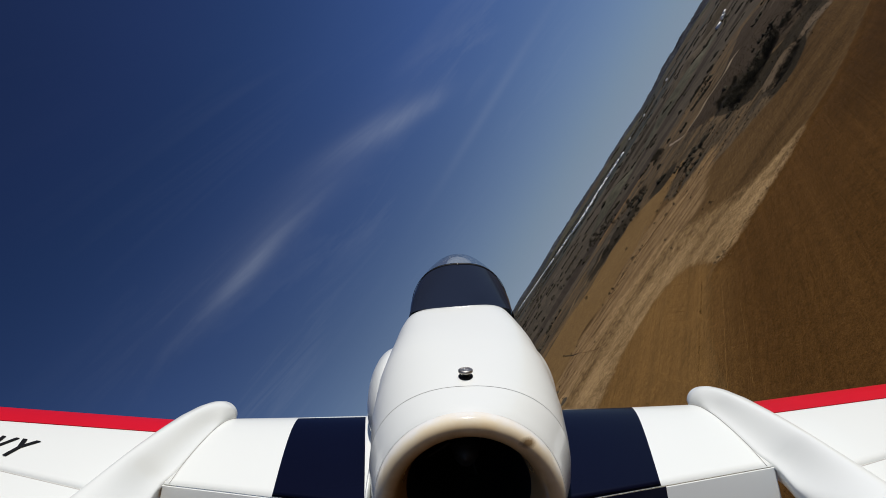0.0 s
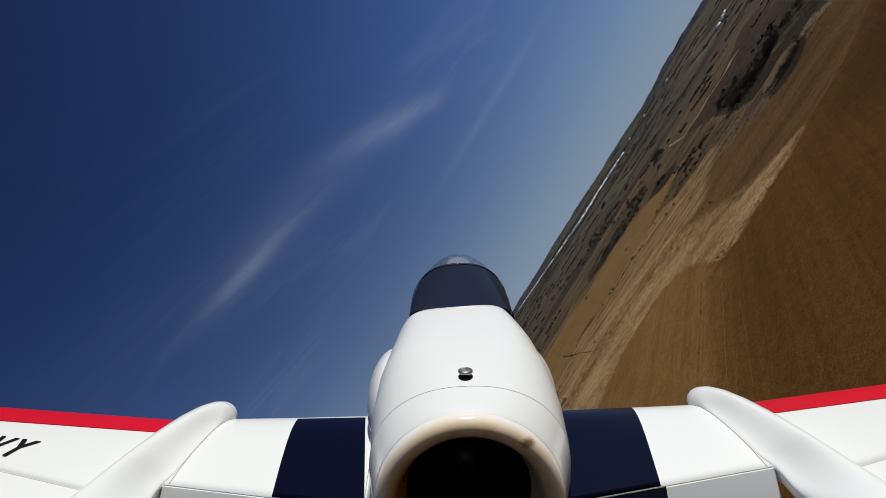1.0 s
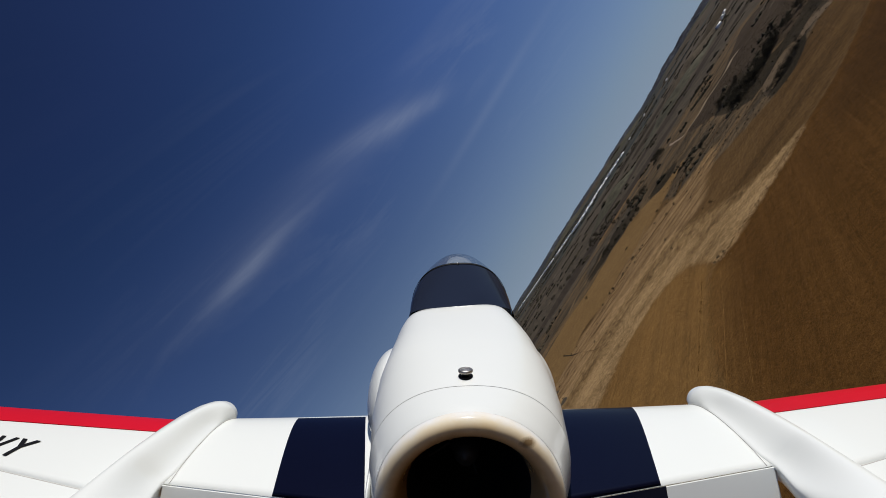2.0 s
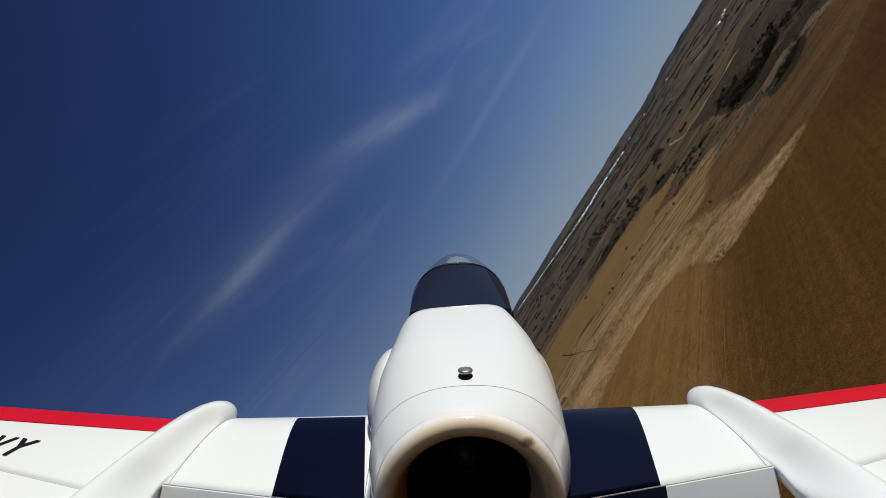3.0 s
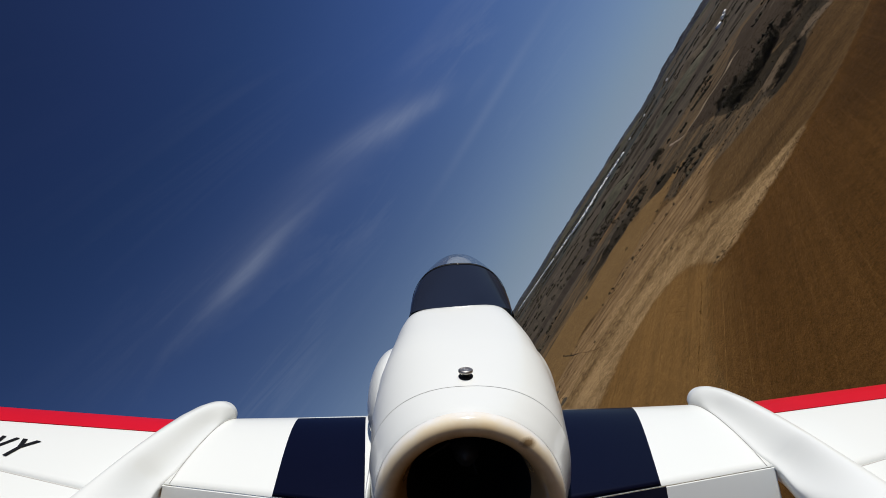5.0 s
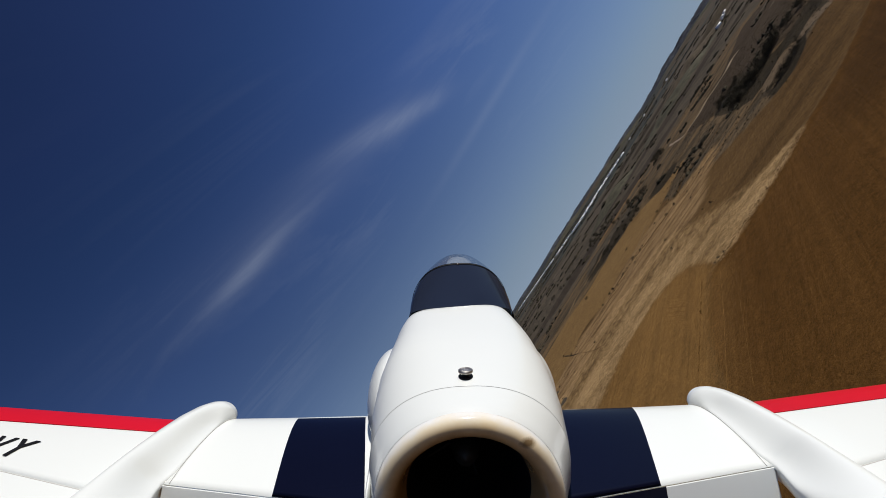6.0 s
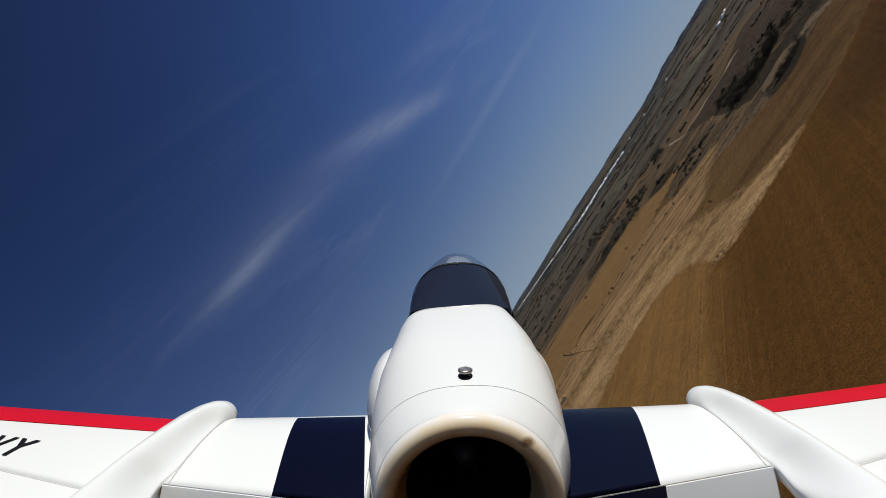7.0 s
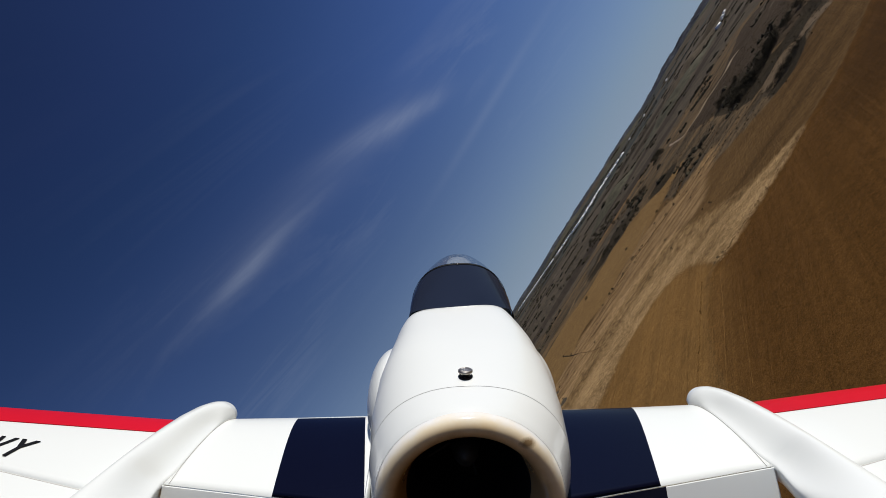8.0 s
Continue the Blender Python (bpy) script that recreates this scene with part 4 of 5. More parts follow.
# wheel ruts and furrows on the turned earth
strip("wheel_rut", [(4.0, 87.1), (10.9, 96.2), (20.6, 108.4), (33.6, 125.6)], 0.20, 0.012, RUT, "pale wheel rut across harrowed earth", wander=0.1)
strip("wheel_rut", [(2.7, 91.9), (10, 101), (20.3, 114.1), (29, 125)], 0.16, 0.006, PARTWAY, "faint wheel rut across harrowed earth")
for x0, y0, x1, y1 in ((140, 118, 26, 14), (152, 112, 34, 6), (8.6, 83.3, 25.1, 106)):
    strip("wheel_rut", [(x0, y0), ((x0 * 2 + x1) / 3, (y0 * 2 + y1) / 3), ((x0 + 2 * x1) / 3, (y0 + 2 * y1) / 3), (x1, y1)], 0.16, 0.0, PARTWAY, "faint wheel rut across ploughed earth")
rng = random.Random(11)
for k in range(22):
    x, y = 36.0 - 0.85 * k, 159.0 - 0.92 * k
    u, v = rng.uniform(-0.5, 0.5), rng.uniform(-3.0, 1.5)
    strip("furrow", [(x - 1.5 + u, y + 1.5 + v), (x - 0.4 + u, y - 9.5), (x - 1.6, y - 17.0), (x - 4.6, y - 22.5 + v)], rng.uniform(0.16, 0.24), 0.010, RUT, "curved furrow where the plough turned", "furrow", 0.7, 10)
# the first strip is dark for the short shadow in the ditch head
strip("ditch_bank", [(-14.7, 270.6), (-13, 256), (-11, 245), (-9, 238)], 1.1, 0.05, SCRUB, "head of a ditch, its shadow laid as a dark strip", "ditch", 1.4)
strip("ditch_bank", [(-9, 238), (-5.5, 221), (-3, 209), (0.5, 201)], 0.6, 0.02, EARTH, "brown crumbling side of a ditch", "ditch", 1.8)
for k in range(7):
    x = 62 - 9.5 * k
    strip("slope_gully", [(x + 22, 226 + 2.4 * k), (x + 11, 229 + 2.6 * k + (k % 3)), (x + 1, 232 + 2.2 * k), (x - 8, 233 + 2.4 * k)], 0.45, 0.01, SLOPE if k % 2 else RUBBLE,
          "thin washed gully on the slope", "gully", 2.4)
rng = random.Random(5)
# lines of dry weeds along the slope and the plain
WEEDS = [
    (71.2, 232.5, 85.3, 221.6),
    (98.7, 251.8, 126.4, 247.2),
    (80.3, 264.5, 86.6, 248.3),
    (114, 303, 120.8, 289.8),
    (181.3, 443.5, 178.3, 403.8),
    (146.2, 432.3, 150.6, 411.7),
    (124.8, 398.7, 123, 359.9),
    (26.4, 245.5, 38.3, 242),
    (41.1, 248.3, 53.3, 243.8),
    (47.1, 186.8, 48.3, 182),
    (277.4, 443.1, 311.7, 438.2),
    (314.6, 647.6, 273.5, 519.3),
    (228.6, 433.3, 280.6, 446.3),
    (231.3, 409.1, 258.3, 420.9),
    (65.3, 170.8, 66.8, 168.7),
    (89, 507.3, 142.1, 529.7),
    (107.1, 650, 124.4, 564.1)]

# a pale ditch between the hedges, and the brown gully under the tan plot
strip("field_ditch", [(2, 366), (9, 368), (26, 382), (58.6, 395), (81, 406), (92, 420)], 3.4, 0.08, RUBBLE, "pale dry ditch between dark hedges", "ditch", 2.0)
strip("field_ditch", [(50, 251), (57, 257), (66, 266), (75, 273)], 1.6, 0.05, RUBBLE, "pale washed edge of the tan plot", "ditch", 0.8)
strip("gully", [(24, 246.5), (34, 249), (42, 248), (52.7, 243.3), (67.2, 237.2), (80, 233.4)], 1.5, 0.06, EARTH, "dark brown gully grown with dry weeds", "gully", 1.2)
strip("gully", [(86, 243), (100, 250), (109, 247), (118, 243), (128, 240)], 2.2, 0.06, EARTH, "dark brown gully grown with dry weeds", "gully", 1.2)

# dirt road
strip("dirt_road", [(241.3, 343.9), (242.7, 351.5), (218.3, 343.8), (204.7, 347.2), (186.1, 344.2), (173.9, 343.8), (169, 352.6), (181, 400.5)], 2.6, 0.28, TRACK, "pale dirt road across the plain", "road", 0.7, 30)

# farmland out to the hills: long narrow plots across the line of sight
rng = random.Random(7)
depth, plot = 455.0, 0
while depth < 4300:
    thick = depth * rng.uniform(0.045, 0.10)
    left = -0.35 * depth
    while left < 1.15 * depth:
        long = depth * rng.uniform(0.18, 0.55)
        if rng.random() < 0.78:
            lean = rng.uniform(-0.10, 0.16)
            x0, x1 = left, left + long
            y0 = depth + rng.uniform(-0.3, 0.3) * thick
            skew = rng.uniform(-0.4, 0.4) * thick
            # farther plots get greyer materials, which paint in the haze
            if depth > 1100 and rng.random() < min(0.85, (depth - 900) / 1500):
                mat, words = HAZED_PLOT, "grey-green plot of the far plain, greyed for haze"
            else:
                mat, words = rng.choice([(FALLOW, "grey-brown fallow plot of the far plain"), (PLAIN if depth < 800 else VALLEY, "dull plot of the far plain"), (DIM, "dark fallow plot of the far plain"),
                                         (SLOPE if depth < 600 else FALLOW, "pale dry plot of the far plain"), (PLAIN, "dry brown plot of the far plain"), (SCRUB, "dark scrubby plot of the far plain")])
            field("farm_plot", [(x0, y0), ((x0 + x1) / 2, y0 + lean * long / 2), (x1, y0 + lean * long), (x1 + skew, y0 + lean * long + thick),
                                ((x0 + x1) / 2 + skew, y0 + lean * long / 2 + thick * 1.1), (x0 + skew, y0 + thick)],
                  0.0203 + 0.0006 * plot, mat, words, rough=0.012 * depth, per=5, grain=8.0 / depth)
            plot += 1
        left += long * rng.uniform(0.95, 1.15)
    depth += thick * rng.uniform(0.95, 1.3)


# ---------------------------------------------------------------- hills
def hill(name, centre, size, height, mat, label, turn=0.0, crag=0.25, nx=90, ny=40, seed=0.0, power=1.6, category="hill"):
    """A ridge with eroded gullies, sunk into the plain at its foot."""
    bm = bmesh.new()
    grid = []
    ca, sa = math.cos(radians(turn)), math.sin(radians(turn))
    for i in range(nx + 1):
        row = []
        for j in range(ny + 1):
            u, v = 2 * i / nx - 1, 2 * j / ny - 1
            base = max(0.0, 1 - abs(u) ** 2.2) * max(0.0, 1 - abs(v) ** power)
            p = Vector((u * size[0] / size[1] * 2.2, v * 2.2, seed))
            rough = noise.fractal(p * 1.1, 0.9, 2.1, 6) * crag + noise.noise(Vector((u * 5, seed, 0))) * 0.35
            z = height * base * (0.75 + rough) - 1.0
            x, y = u * size[0], v * size[1]
            row.append(bm.verts.new((centre[0] + x * ca - y * sa, centre[1] + x * sa + y * ca, z)))
        grid.append(row)
    for a, b in zip(grid, grid[1:]):
        for j in range(ny):
            bm.faces.new((a[j], b[j], b[j + 1], a[j + 1]))
    return tagged(link_mesh(name, bm, mat), label, category, kind="structure")


# the farthest ridges wear the haze as their own colour
hill("far_hill", (900, 4500), (1900, 330), 34, HAZE, "low hazy grey-blue hills at the end of the plain", -6, 0.2, 140, 20, 1.0)
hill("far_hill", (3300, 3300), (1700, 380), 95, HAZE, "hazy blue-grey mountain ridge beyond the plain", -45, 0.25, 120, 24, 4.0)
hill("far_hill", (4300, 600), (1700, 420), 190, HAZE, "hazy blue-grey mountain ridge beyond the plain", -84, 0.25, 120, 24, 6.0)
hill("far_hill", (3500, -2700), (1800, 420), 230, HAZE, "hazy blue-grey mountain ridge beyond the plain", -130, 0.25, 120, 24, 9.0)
hill("sand_hill", (-360, 60), (330, 130), 26, SAND, "smooth orange sand slope rising from the field", 78, 0.04, 80, 40, 12.0)
hill("badland_ridge", (-520, 90), (480, 120), 62, ROCK, "eroded tan rock ridge behind the sand slope", 80, 0.5, 160, 60, 15.0)


# low swells that break up the far plain: x, y, half length, half width, height, turn
SWELLS = []
r = random.Random(63)
for k in range(30):
    y = 620 * math.exp(r.uniform(0.0, 1.75))
    x = y * r.uniform(-0.25, 1.05)
    if 1000 < y < 2600 and x < 900:
        continue
    SWELLS.append((x, y, 0.10 * y * r.uniform(0.8, 1.9), 0.045 * y * r.uniform(0.8, 1.5), r.uniform(4.0, 9.0) + 0.0045 * y, r.uniform(-40, 15)))


def swell_z(x, y, only=None):
    """Height of the swells at a place."""
    top = 0.0
    for cx, cy, a, b, h, turn in [only] if only else SWELLS:
        ct, st = math.cos(radians(turn)), math.sin(radians(turn))
        u, v = ((x - cx) * ct + (y - cy) * st) / a, ((cy - y) * ct + (x - cx) * st) / b
        bulge = 1 - u * u - v * v
        if bulge > 0:
            top = max(top, h * bulge ** 1.5 * (1 + 0.35 * noise.noise(Vector((x / b, y / b, 3.0)))))
    return top


def swell(row, mat, label):
    cx, cy, a, b, h, turn = row
    bm = bmesh.new()
    ct, st = math.cos(radians(turn)), math.sin(radians(turn))
    rings = []
    for i in range(1, 13):
        ring = []
        for k in range(40):
            t = 2 * math.pi * k / 40
            u, v = i / 12 * 1.02 * math.cos(t) * a, i / 12 * 1.02 * math.sin(t) * b
            x, y = cx + u * ct - v * st, cy + u * st + v * ct
            ring.append(bm.verts.new((x, y, swell_z(x, y, row) - 0.2)))
        rings.append(ring)
    for p, q in zip(rings, rings[1:]):
        for k in range(40):
            bm.faces.new((p[k], q[k], q[(k + 1) % 40], p[(k + 1) % 40]))
    bm.faces.new(rings[0])
    tagged(link_mesh("swell", bm, mat), label, "hill", kind="structure")


# the grey and grey-green of the swells carry painted haze
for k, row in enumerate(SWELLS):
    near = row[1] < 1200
    swell(row, *((PLAIN, "low dry brown swell of the far plain"), (VALLEY, "low grey-green swell of the far plain, greyed for haze"), (FALLOW if near else VALLEY, "low grey fallow swell of the far plain"),
                 (FALLOW, "low grey fallow swell of the far plain"), (VALLEY, "low grey-green swell of the far plain, greyed for haze"))[k % 5])


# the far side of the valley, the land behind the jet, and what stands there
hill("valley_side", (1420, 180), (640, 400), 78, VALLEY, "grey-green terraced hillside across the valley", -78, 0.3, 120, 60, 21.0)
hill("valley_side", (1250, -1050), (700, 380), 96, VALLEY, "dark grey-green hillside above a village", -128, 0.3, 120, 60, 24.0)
strip("field_road", [(330, -52), (262, -86), (196, -128), (128, -168), (52, -214), (-40, -262), (-140, -300)], 4.2, 0.05, TRACK, "pale rutted dirt road between ploughed fields", "road", 1.2, 20)
strip("valley_road", [(420, 260), (520, 120), (575, -60), (560, -260), (480, -430), (330, -560)], 5.0, 0.05, TRACK, "pale road along the valley floor", "road", 2.0, 20)
for d in (0.0, 1.9):
    strip("tyre_track", [(60 + d, -186), (76 + d, -196), (90 + d, -214), (82 + d, -236), (96 + d, -250), (128 + d, -252)], 0.5, 0.03, RUT, "pale looping tyre track on ploughed earth", "track", 0.4)


# ---------------------------------------------------------------- clods
def clods(name, count, mat, label, place, low, high):
    """Loose clods and tufts too many to count, each a small uneven lump."""
    r = random.Random(name)
    verts, faces = [], []
    made = 0
    while made < count:
        spot = place(r)
        if spot is None:
            continue
        s = low + (high - low) * r.random() ** 3
        z = land_z(*spot)
        n = len(verts)
        a0 = r.uniform(0, 6.28)
        for k in range(4):
            a = a0 + k * 1.5708 + r.uniform(-0.4, 0.4)
            verts.append((spot[0] + math.cos(a) * s * r.uniform(0.5, 1.0), spot[1] + math.sin(a) * s * r.uniform(0.5, 1.0), z - 0.02))
        verts.append((spot[0] + r.uniform(-0.3, 0.3) * s, spot[1] + r.uniform(-0.3, 0.3) * s, z + s * r.uniform(0.25, 0.6)))
        faces += [(n, n + 1, n + 4), (n + 1, n + 2, n + 4), (n + 2, n + 3, n + 4), (n + 3, n, n + 4)]
        made += 1
    me = bpy.data.meshes.new(name)
    me.from_pydata(verts, [], faces)
    me.materials.append(mat)
    return tagged(new(name, me), label, "clods", kind="stuff")


def share_at(name, x, y):
    return PLOTS[name][round((y - LY[0]) / STEP), round((x - LX[0]) / STEP)]


def near_field(r):
    x, y = r.uniform(-15, 150), r.uniform(40, 138)
    return (x, y) if share_at("plough", x, y) > 0.6 else None


def in_stubble(r):
    x, y = r.uniform(-40, 82), r.uniform(125, 226)
    return (x, y) if share_at("stubble", x, y) > r.uniform(0.3, 1.0) else None


def on_waste(r):
    x, y = r.uniform(-60, 240), r.uniform(180, 340)
    return (x, y) if max(share_at("plain", x, y), share_at("scrub", x, y), 0.25 * share_at("slope", x, y)) > r.uniform(0.2, 1.0) else None


def along_rut(r):
    f = r.random()
    f = f if noise.noise(Vector((f * 9, 3, 0))) > -0.1 else r.random()
    return 1.2 + 29.3 * f + r.gauss(0, 0.22), 97.1 + 36.2 * f + r.gauss(0, 0.22)


def along_bank(r):
    x = 37 + 42 * r.random() ** 1.2
    return x, 128.2 + 0.3 * math.sin(x * 0.2) + max(0.0, x - 70) * 0.09 + r.gauss(0.3, 0.8)


clods("rut_clods", 300, PARTWAY, "dark clods thrown up along a wheel rut", along_rut, 0.08, 0.34)
clods("bank_clods", 700, STRAW, "pale clods and straw along the field bank", along_bank, 0.12, 0.55)
clods("ploughed_clods", 16000, PLOUGH, "dark turned clods of ploughed earth", near_field, 0.04, 0.17)
clods("stubble_tufts", 6000, STRAW, "pale dry straw tufts and clods", in_stubble, 0.08, 0.30)
clods("waste_tussocks", 5000, SCRUB, "dark low tussocks and thorn on waste ground", on_waste, 0.15, 0.9)


# ---------------------------------------------------------------- trees
def tree(seed, height, spread):
    """A dusty shrub or small tree: tapered trunk, limbs and a ragged crown of leaf clumps."""
    r = random.Random(seed)
    root = new("tree")
    root.empty_display_size = 0.5

    def limb(bm, a, b, ra, rb):
        axis = (b - a).normalized()
        side = axis.orthogonal().normalized()
        other = axis.cross(side)
        lo = [bm.verts.new(a + (side * math.cos(t) + other * math.sin(t)) * ra) for t in (2 * math.pi * k / 6 for k in range(6))]
        hi = [bm.verts.new(b + (side * math.cos(t) + other * math.sin(t)) * rb) for t in (2 * math.pi * k / 6 for k in range(6))]
        for k in range(6):
            bm.faces.new((lo[k], lo[(k + 1) % 6], hi[(k + 1) % 6], hi[k]))
        bm.faces.new(hi)

    bm = bmesh.new()
    fork = Vector((r.uniform(-0.1, 0.1), r.uniform(-0.1, 0.1), height * 0.28))
    limb(bm, Vector((0, 0, -0.3)), fork, height * 0.035, height * 0.024)
    tips = []
    for k in range(7):
        a = 2 * math.pi * (k + r.random() * 0.6) / 7
        tip = fork + Vector((math.cos(a) * spread * r.uniform(0.35, 0.8), math.sin(a) * spread * r.uniform(0.35, 0.8), height * r.uniform(0.2, 0.58)))
        limb(bm, fork, tip, height * 0.016, height * 0.005)
        tips.append(tip)
    part("trunk", bm, BARK, root)
    bm = bmesh.new()
    for n in range(420):
        tip = r.choice(tips)
        c = tip + Vector((r.gauss(0, 1), r.gauss(0, 1), r.gauss(0, 0.8))) * spread * 0.27
        c.z = max(c.z, height * 0.06)
        s = height * r.uniform(0.022, 0.06)
        n1 = Vector((r.uniform(-1, 1), r.uniform(-1, 1), r.uniform(-0.3, 1))).normalized()
        e1 = n1.orthogonal().normalized() * s
        e2 = n1.cross(e1)
        v = [bm.verts.new(c + e1), bm.verts.new(c + e2 * 0.7 + n1 * s * 0.3), bm.verts.new(c - e1), bm.verts.new(c - e2 * 0.7 + n1 * s * 0.2)]
        bm.faces.new(v)
    part("crown", bm, LEAF, root, smooth=False)
    return tagged(root, "dark dusty olive-green tree on the dry plain", "tree", "trees of the plain")


kinds = [tree(1, 4.4, 2.3), tree(2, 3.4, 2.4), tree(3, 2.4, 1.8)]
homes = [(143.7, 233.9), (156.3, 231.9), (140.4, 191.7)]
for t_ob, h in zip(kinds, homes):
    t_ob.matrix_world = pose(h[0], h[1], land_z(*h))


def plant(x, y, size=1.0, kind=None):
    m = pose(x, y, land_z(x, y) - 0.05, 0, 0, rng.uniform(0, 360)) @ Matrix.Diagonal((size, size, size * rng.uniform(0.8, 1.15), 1))
    ob = copy_thing(kinds[rng.randrange(3) if kind is None else kind], Matrix())
    ob.matrix_basis = m


def hedge(x0, y0, x1, y1, n, size, wide):
    for k in range(n):
        f = (k + rng.random()) / n
        plant(x0 + (x1 - x0) * f + rng.gauss(0, wide), y0 + (y1 - y0) * f + rng.gauss(0, wide), size * rng.uniform(0.35, 1.25))


def along(line, n, size, wide):
    """Shrubs set thickly along a bent line."""
    for (x0, y0), (x1, y1) in zip(line, line[1:]):
        hedge(x0, y0, x1, y1, n, size, wide)


along([(137.7, 233.2), (152.2, 241), (159.3, 233), (177.8, 233.4), (196, 228.8)], 19, 1.2, 3.6)      # dark belt along the stream
along([(123.4, 189.7), (133.9, 187.3), (150.5, 191.5)], 12, 0.75, 1.4)
along([(155.3, 276.9), (170.1, 276.4), (181.1, 279)], 9, 0.9, 1.6)
along([(62.3, 374), (72, 364), (82.3, 354), (95.2, 330)], 7, 1.05, 2.2)      # hedges of the middle plain
along([(108, 434), (125.5, 412)], 8, 1.2, 2.0)
along([(123, 384), (127, 366)], 6, 1.5, 1.5)
along([(15, 606), (40, 570), (67, 531)], 6, 1.3, 4.0)
along([(83, 536), (110, 526), (142, 545)], 6, 1.3, 4.0)
along([(177.7, 443), (178, 404)], 7, 1.5, 1.6)
along([(26, 246), (42, 248.5), (52.7, 243.3), (67.2, 237.2)], 5, 0.34, 0.6)
along([(86, 243), (100, 250), (118, 243)], 6, 0.42, 0.7)
for x0, y0, x1, y1 in WEEDS:
    reach = math.hypot(x1 - x0, y1 - y0)
    if y0 < 520:
        hedge(x0, y0, x1, y1, max(2, min(9, int(reach / 5))), 0.0016 * y0, 0.9)
for x, y, s in ((38, 131, 0.45), (39.5, 129.5, 0.35), (36.5, 131.5, 0.3), (-15, 268, 0.5), (-11, 250, 0.4), (1, 214, 0.4), (55, 205, 0.4), (92, 262, 0.6), (33, 245, 0.35),
                (110, 200, 0.4), (46, 236, 0.35), (49, 239, 0.3), (20, 247, 0.4), (-6, 249, 0.35), (66, 172, 0.35), (64, 176, 0.28), (118, 172, 0.3), (60, 285, 0.7), (24, 318, 0.8), (72, 250, 0.45)):
    plant(x, y, s, 2)


hedge(-150, 10, -138, 46, 9, 0.8, 1.2)          # dark bushes at the foot of the sand
hedge(318, -64, 205, -130, 12, 0.9, 1.0)        # along the dirt road
hedge(120, -180, 60, -216, 6, 0.5, 0.8)
for x, y, s in ((-128, 92, 0.6), (-160, 120, 0.5), (-172, -30, 0.7), (-140, -60, 0.45)):
    plant(x, y, s, 2)


def far_woods():
    """Woods and hedges too far off to count."""
    bm = bmesh.new()
    r = random.Random(21)
    for line in range(430):
        y = 400 * math.exp(r.uniform(-0.55, 1.9))
        x = y * r.uniform(-0.3, 1.0)
        if y < 400 and (x < 95 or share_at("plain", min(x, 328), y) < 0.8):
            continue
        if 135 < x < 265 and 300 < y < 375:          # open ground along the dirt road
            continue
        run, lean = y * r.uniform(0.008, 0.10) * r.random(), r.uniform(-0.7, 0.1)
        thin = r.choice((0.0012, 0.002, 0.005))
        for k in range(r.randrange(3, 40)):
            f = r.random() ** r.choice((1.0, 1.8))
            c = Vector((x + run * f, y + run * f * lean + r.gauss(0, thin) * y, 0))
            c.z = land_z(c.x, c.y) + swell_z(c.x, c.y)
            w, h = r.uniform(0.6, 3.0) * (0.5 + y / 900), r.uniform(0.6, 2.8) * (0.5 + y / 1600)
            ring = [bm.verts.new(c + Vector((math.cos(a) * w * r.uniform(0.6, 1.1), math.sin(a) * w * r.uniform(0.6, 1.1), h * r.uniform(0.2, 0.5)))) for a in (2 * math.pi * i / 6 for i in range(6))]
            foot = [bm.verts.new((v.co.x, v.co.y, c.z - 0.3)) for v in ring]
            top = bm.verts.new(c + Vector((r.uniform(-1, 1), r.uniform(-1, 1), h)))
            for i in range(6):
                bm.faces.new((ring[i], ring[(i + 1) % 6], top))
                bm.faces.new((foot[i], foot[(i + 1) % 6], ring[(i + 1) % 6], ring[i]))
    tagged(link_mesh("far_woods", bm, LEAF, False), "dark hedgerows and scrub across the far plain", "woods", kind="stuff")


far_woods()


def ridge_woods():
    """Hazy tree tops along the crests of the farthest hills."""
    r = random.Random(8)
    verts, faces = [], []
    for ridge in [ob for ob in scene.objects if ob.name.startswith("far_hill")]:
        crest = [v.co for v in ridge.data.vertices if v.co.z > 6.0]
        for _ in range(1100):
            c = r.choice(crest) + Vector((r.gauss(0, 16), r.gauss(0, 16), -2.0))
            w, h, n = r.uniform(8, 30), r.uniform(3, 8), len(verts)
            verts += [(c.x + math.cos(a) * w * r.uniform(0.6, 1.2), c.y + math.sin(a) * w * r.uniform(0.6, 1.2), c.z + h * r.uniform(-0.2, 0.5)) for a in (2 * math.pi * k / 6 for k in range(6))]
            verts.append((c.x + r.uniform(-3, 3), c.y + r.uniform(-3, 3), c.z + h))
            faces += [(n + k, n + (k + 1) % 6, n + 6) for k in range(6)]
    me = bpy.data.meshes.new("ridge_woods")
    me.from_pydata(verts, [], faces)
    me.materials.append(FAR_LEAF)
    tagged(new("ridge_woods", me), "hazy blue-grey woods on the far ridges", "woods", kind="stuff")


ridge_woods()


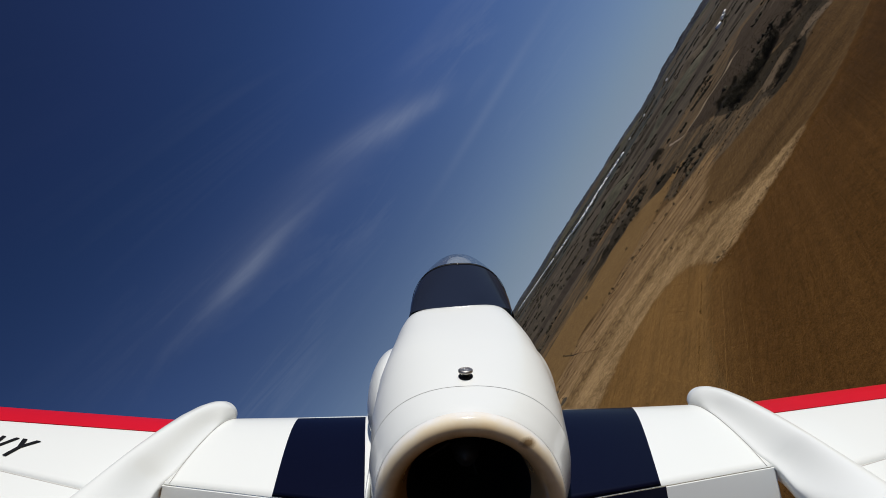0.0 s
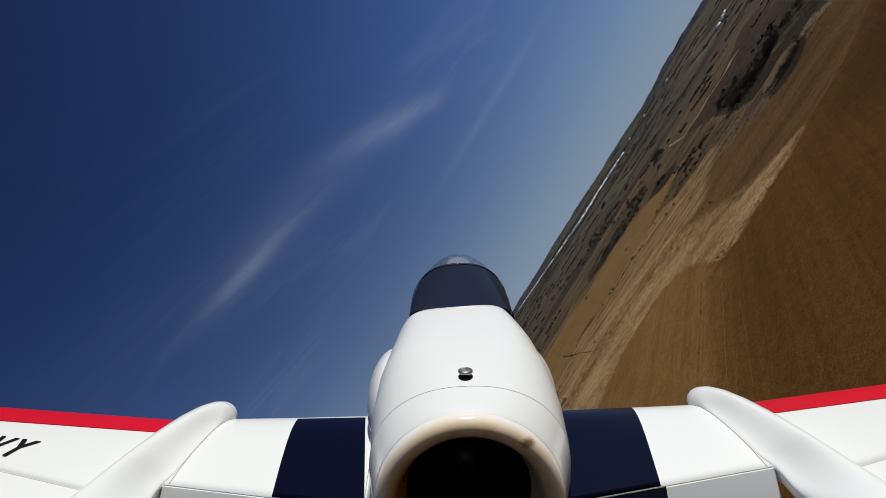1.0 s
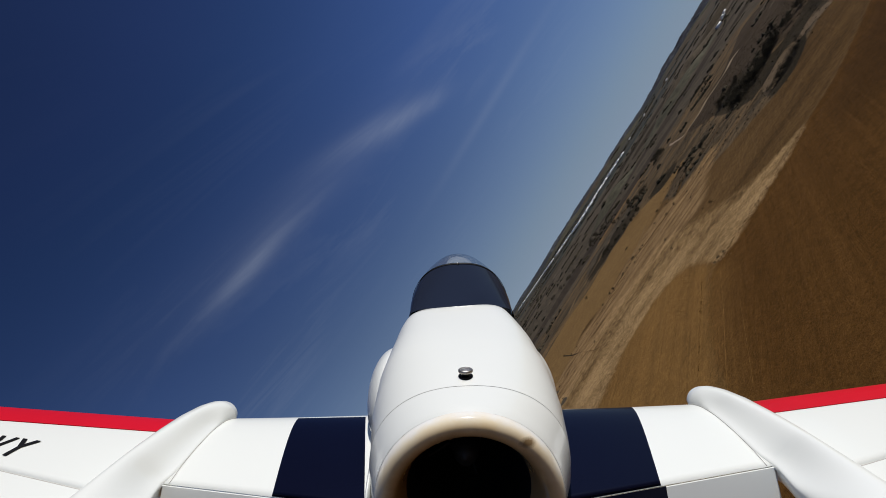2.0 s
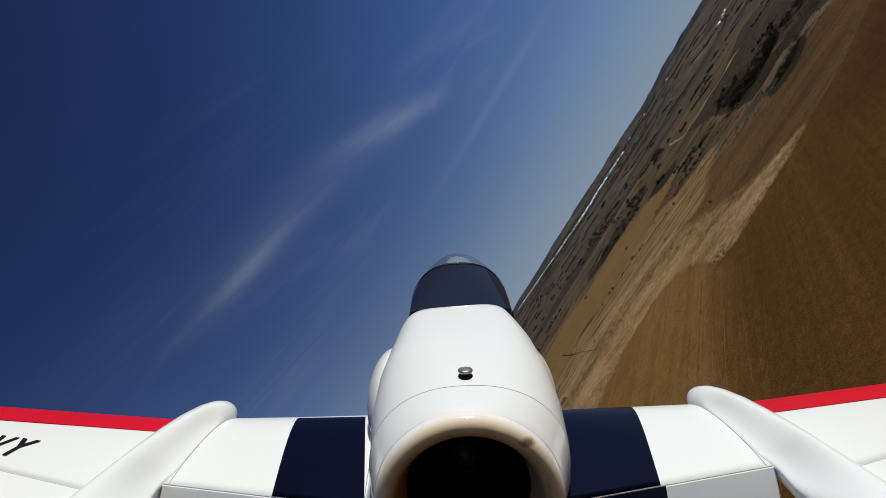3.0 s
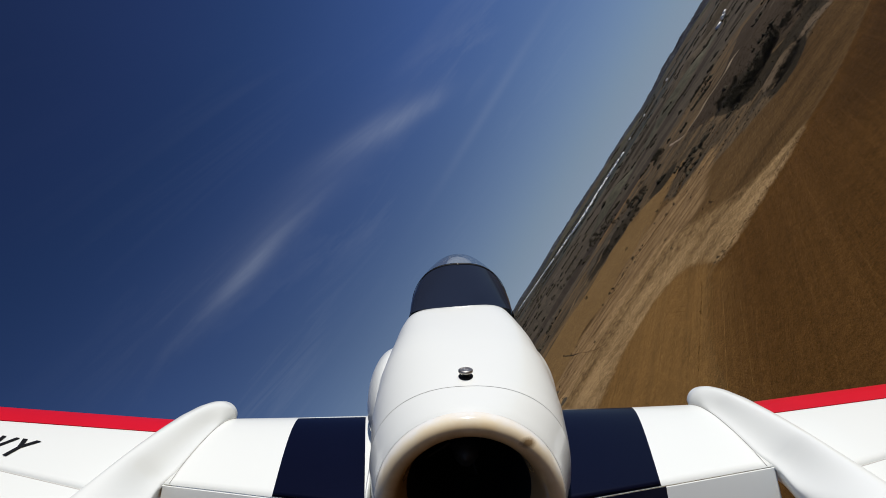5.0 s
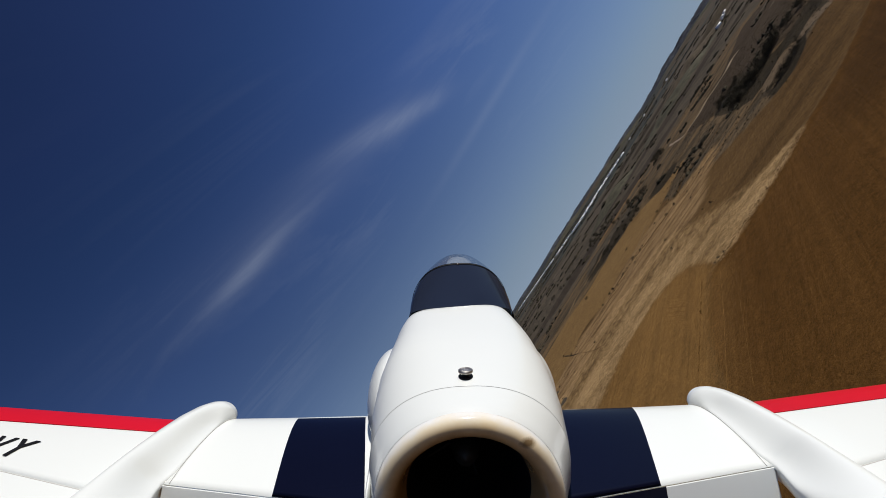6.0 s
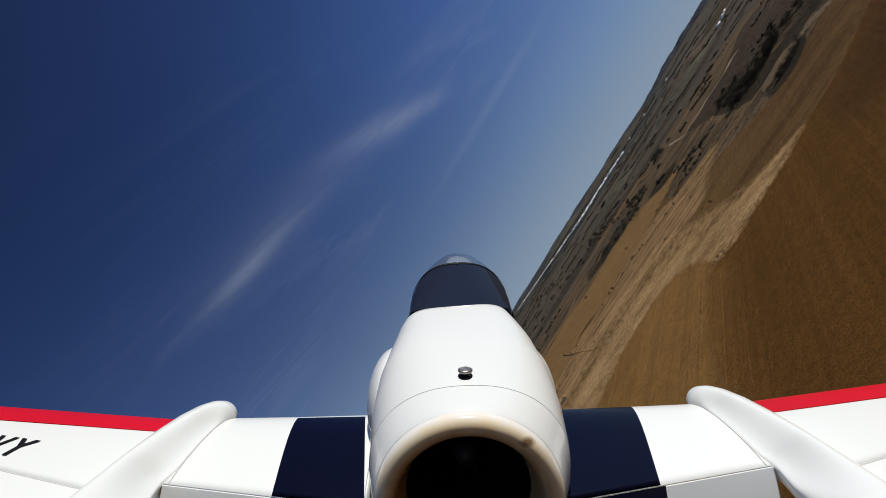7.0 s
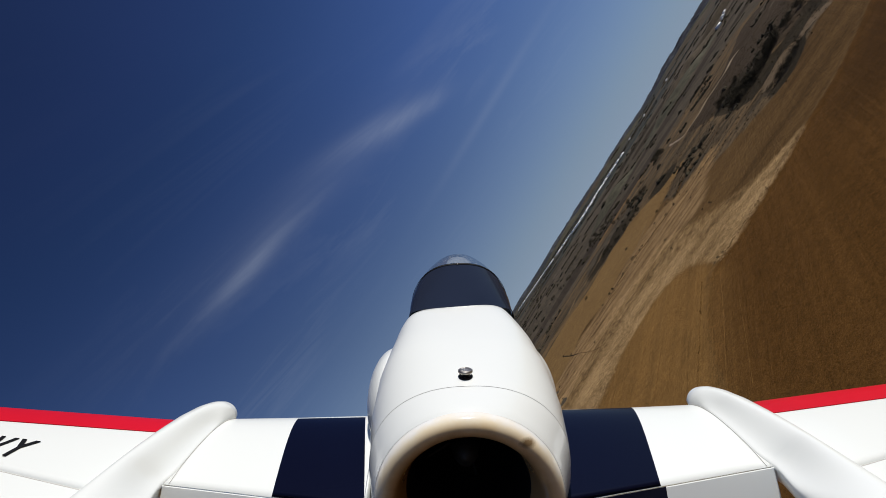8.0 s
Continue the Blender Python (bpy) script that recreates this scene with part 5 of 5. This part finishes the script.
# ---------------------------------------------------------------- greenhouses and barns
def greenhouse(length, width, height):
    root = new("greenhouse")
    arc = [(width / 2 * math.cos(a), height * (0.45 + 0.55 * math.sin(a))) for a in (math.pi * k / 10 for k in range(11))]
    part("roof", loft([[(x, y, z) for x, z in arc] + [(x * 0.985, y, z - 0.15) for x, z in arc[::-1]] for y in (-length / 2, 0, length / 2)]), FILM, root, "white film roof")
    for s in (-1, 1):
        bm = bmesh.new()
        bmesh.ops.create_cube(bm, size=1)
        bmesh.ops.transform(bm, matrix=pose(s * (width / 2 - 0.1), 0, height * 0.225 - 0.15) @ Matrix.Diagonal((0.12, length, height * 0.45 + 0.3, 1)), verts=bm.verts)
        part("side_wall", bm, FILM, root, smooth=False)
        bm = bmesh.new()
        end = [bm.verts.new((x * 0.98, s * (length / 2 - 0.1), z)) for x, z in [(width / 2, -0.3)] + arc + [(-width / 2, -0.3)]]
        bm.faces.new(end)
        bmesh.ops.solidify(bm, geom=bm.faces[:], thickness=0.1)
        part("end_wall", bm, FILM, root, smooth=False)
    return tagged(root, "long white film greenhouse on the far plain", "greenhouse", "greenhouses")


shed = greenhouse(11, 6, 4.0)
shed.matrix_world = pose(540, 735, 0, 0, 0, 75)
for k in range(1, 6):
    copy_thing(shed, pose(540 + 21 * k + rng.uniform(-4, 4), 735 + 20 * k + rng.uniform(-12, 12), 0, 0, 0, 75 + rng.uniform(-30, 30)) @ Matrix.Scale(rng.uniform(0.4, 0.75), 4))
house = greenhouse(26, 9, 3.4)
house.matrix_world = pose(-60, 2700, 0, 0, 0, -80)
belt = smooth_line([(-50, 2660), (90, 2300), (280, 1760), (350, 1570), (480, 1600), (600, 1550)], 24)
for k, p in enumerate(belt):
    if k % 29 in (11, 12):
        continue
    for row in range(2):
        copy_thing(house, pose(p.x + rng.uniform(-4, 4), p.y + 75 * row + rng.uniform(-18, 18), 0, 0, 0, -84 + rng.uniform(-7, 7))
                   @ Matrix.Diagonal((rng.uniform(0.8, 1.3), rng.uniform(0.4, 0.9), rng.uniform(0.8, 1.3), 1)))
for k in range(5):
    x = 500 + 160 * k + rng.uniform(-40, 40)
    copy_thing(shed, pose(x, 1500 + 0.4 * x + rng.uniform(-160, 160), 0, 0, 0, 80 + rng.uniform(-20, 20)))


def farmhouse(length, width, wall_high, roof_high):
    """A small plastered house with a pitched roof, a door and four windows."""
    root = new("farmhouse")

    def box(name, size, at, mat, parent, label=""):
        bm = bmesh.new()
        bmesh.ops.create_cube(bm, size=1)
        bmesh.ops.transform(bm, matrix=Matrix.Translation(at) @ Matrix.Diagonal((*size, 1)), verts=bm.verts)
        bmesh.ops.bevel(bm, geom=bm.edges[:], offset=min(size) * 0.12, segments=1, affect="EDGES")
        return part(name, bm, mat, parent, label, False)

    box("wall", (length, width, wall_high + 0.4), (0, 0, wall_high / 2 - 0.2), PLASTER, root)
    ridge = [(-width / 2 - 0.35, wall_high - 0.1), (0, wall_high + roof_high), (width / 2 + 0.35, wall_high - 0.1), (width / 2 + 0.2, wall_high - 0.28), (0, wall_high + roof_high - 0.2), (-width / 2 - 0.2, wall_high - 0.28)]
    part("roof", loft([[(x, y, z) for y, z in ridge] for x in (-length / 2 - 0.3, length / 2 + 0.3)]), ROOF, root, "weathered grey-brown roof", False)
    box("door", (1.0, 0.12, 2.05), (0, -width / 2 - 0.03, 1.02), DOOR, root, "dark wooden door")
    for x in (-0.3, 0.3):
        for side in (-1, 1):
            pane = box("window", (1.1, 0.10, 1.0), (x * length, side * (width / 2 + 0.02), 1.5), DOOR, root, "dark small window")
            box("sill", (1.3, 0.22, 0.08), (x * length, side * (width / 2 + 0.06), 0.95), PLASTER, pane)
    return tagged(root, "small pale plastered farmhouse on the valley floor", "house", "farmhouses")


PLASTER = paint("pale_plaster", (0.62, 0.58, 0.50), 0.8, 0.0, 0.12)
ROOF = paint("weathered_roof", (0.16, 0.125, 0.10), 0.85, 0.0, 0.2)
DOOR = paint("dark_wood", (0.035, 0.028, 0.022), 0.6, 0.0, 0.2)
home = farmhouse(9.0, 6.0, 2.9, 1.9)
home.matrix_world = pose(610, 150, 0, 0, 0, 20)
for k in range(11):
    copy_thing(home, pose(600 + 34 * (k % 4) + rng.uniform(-9, 9), 110 - 58 * (k // 4) + rng.uniform(-14, 14), 0, 0, 0, rng.uniform(0, 180)))
for k in range(6):
    copy_thing(shed, pose(470 + 22 * k, -330 - 30 * (k % 2), 0, 0, 0, 40 + rng.uniform(-8, 8)))
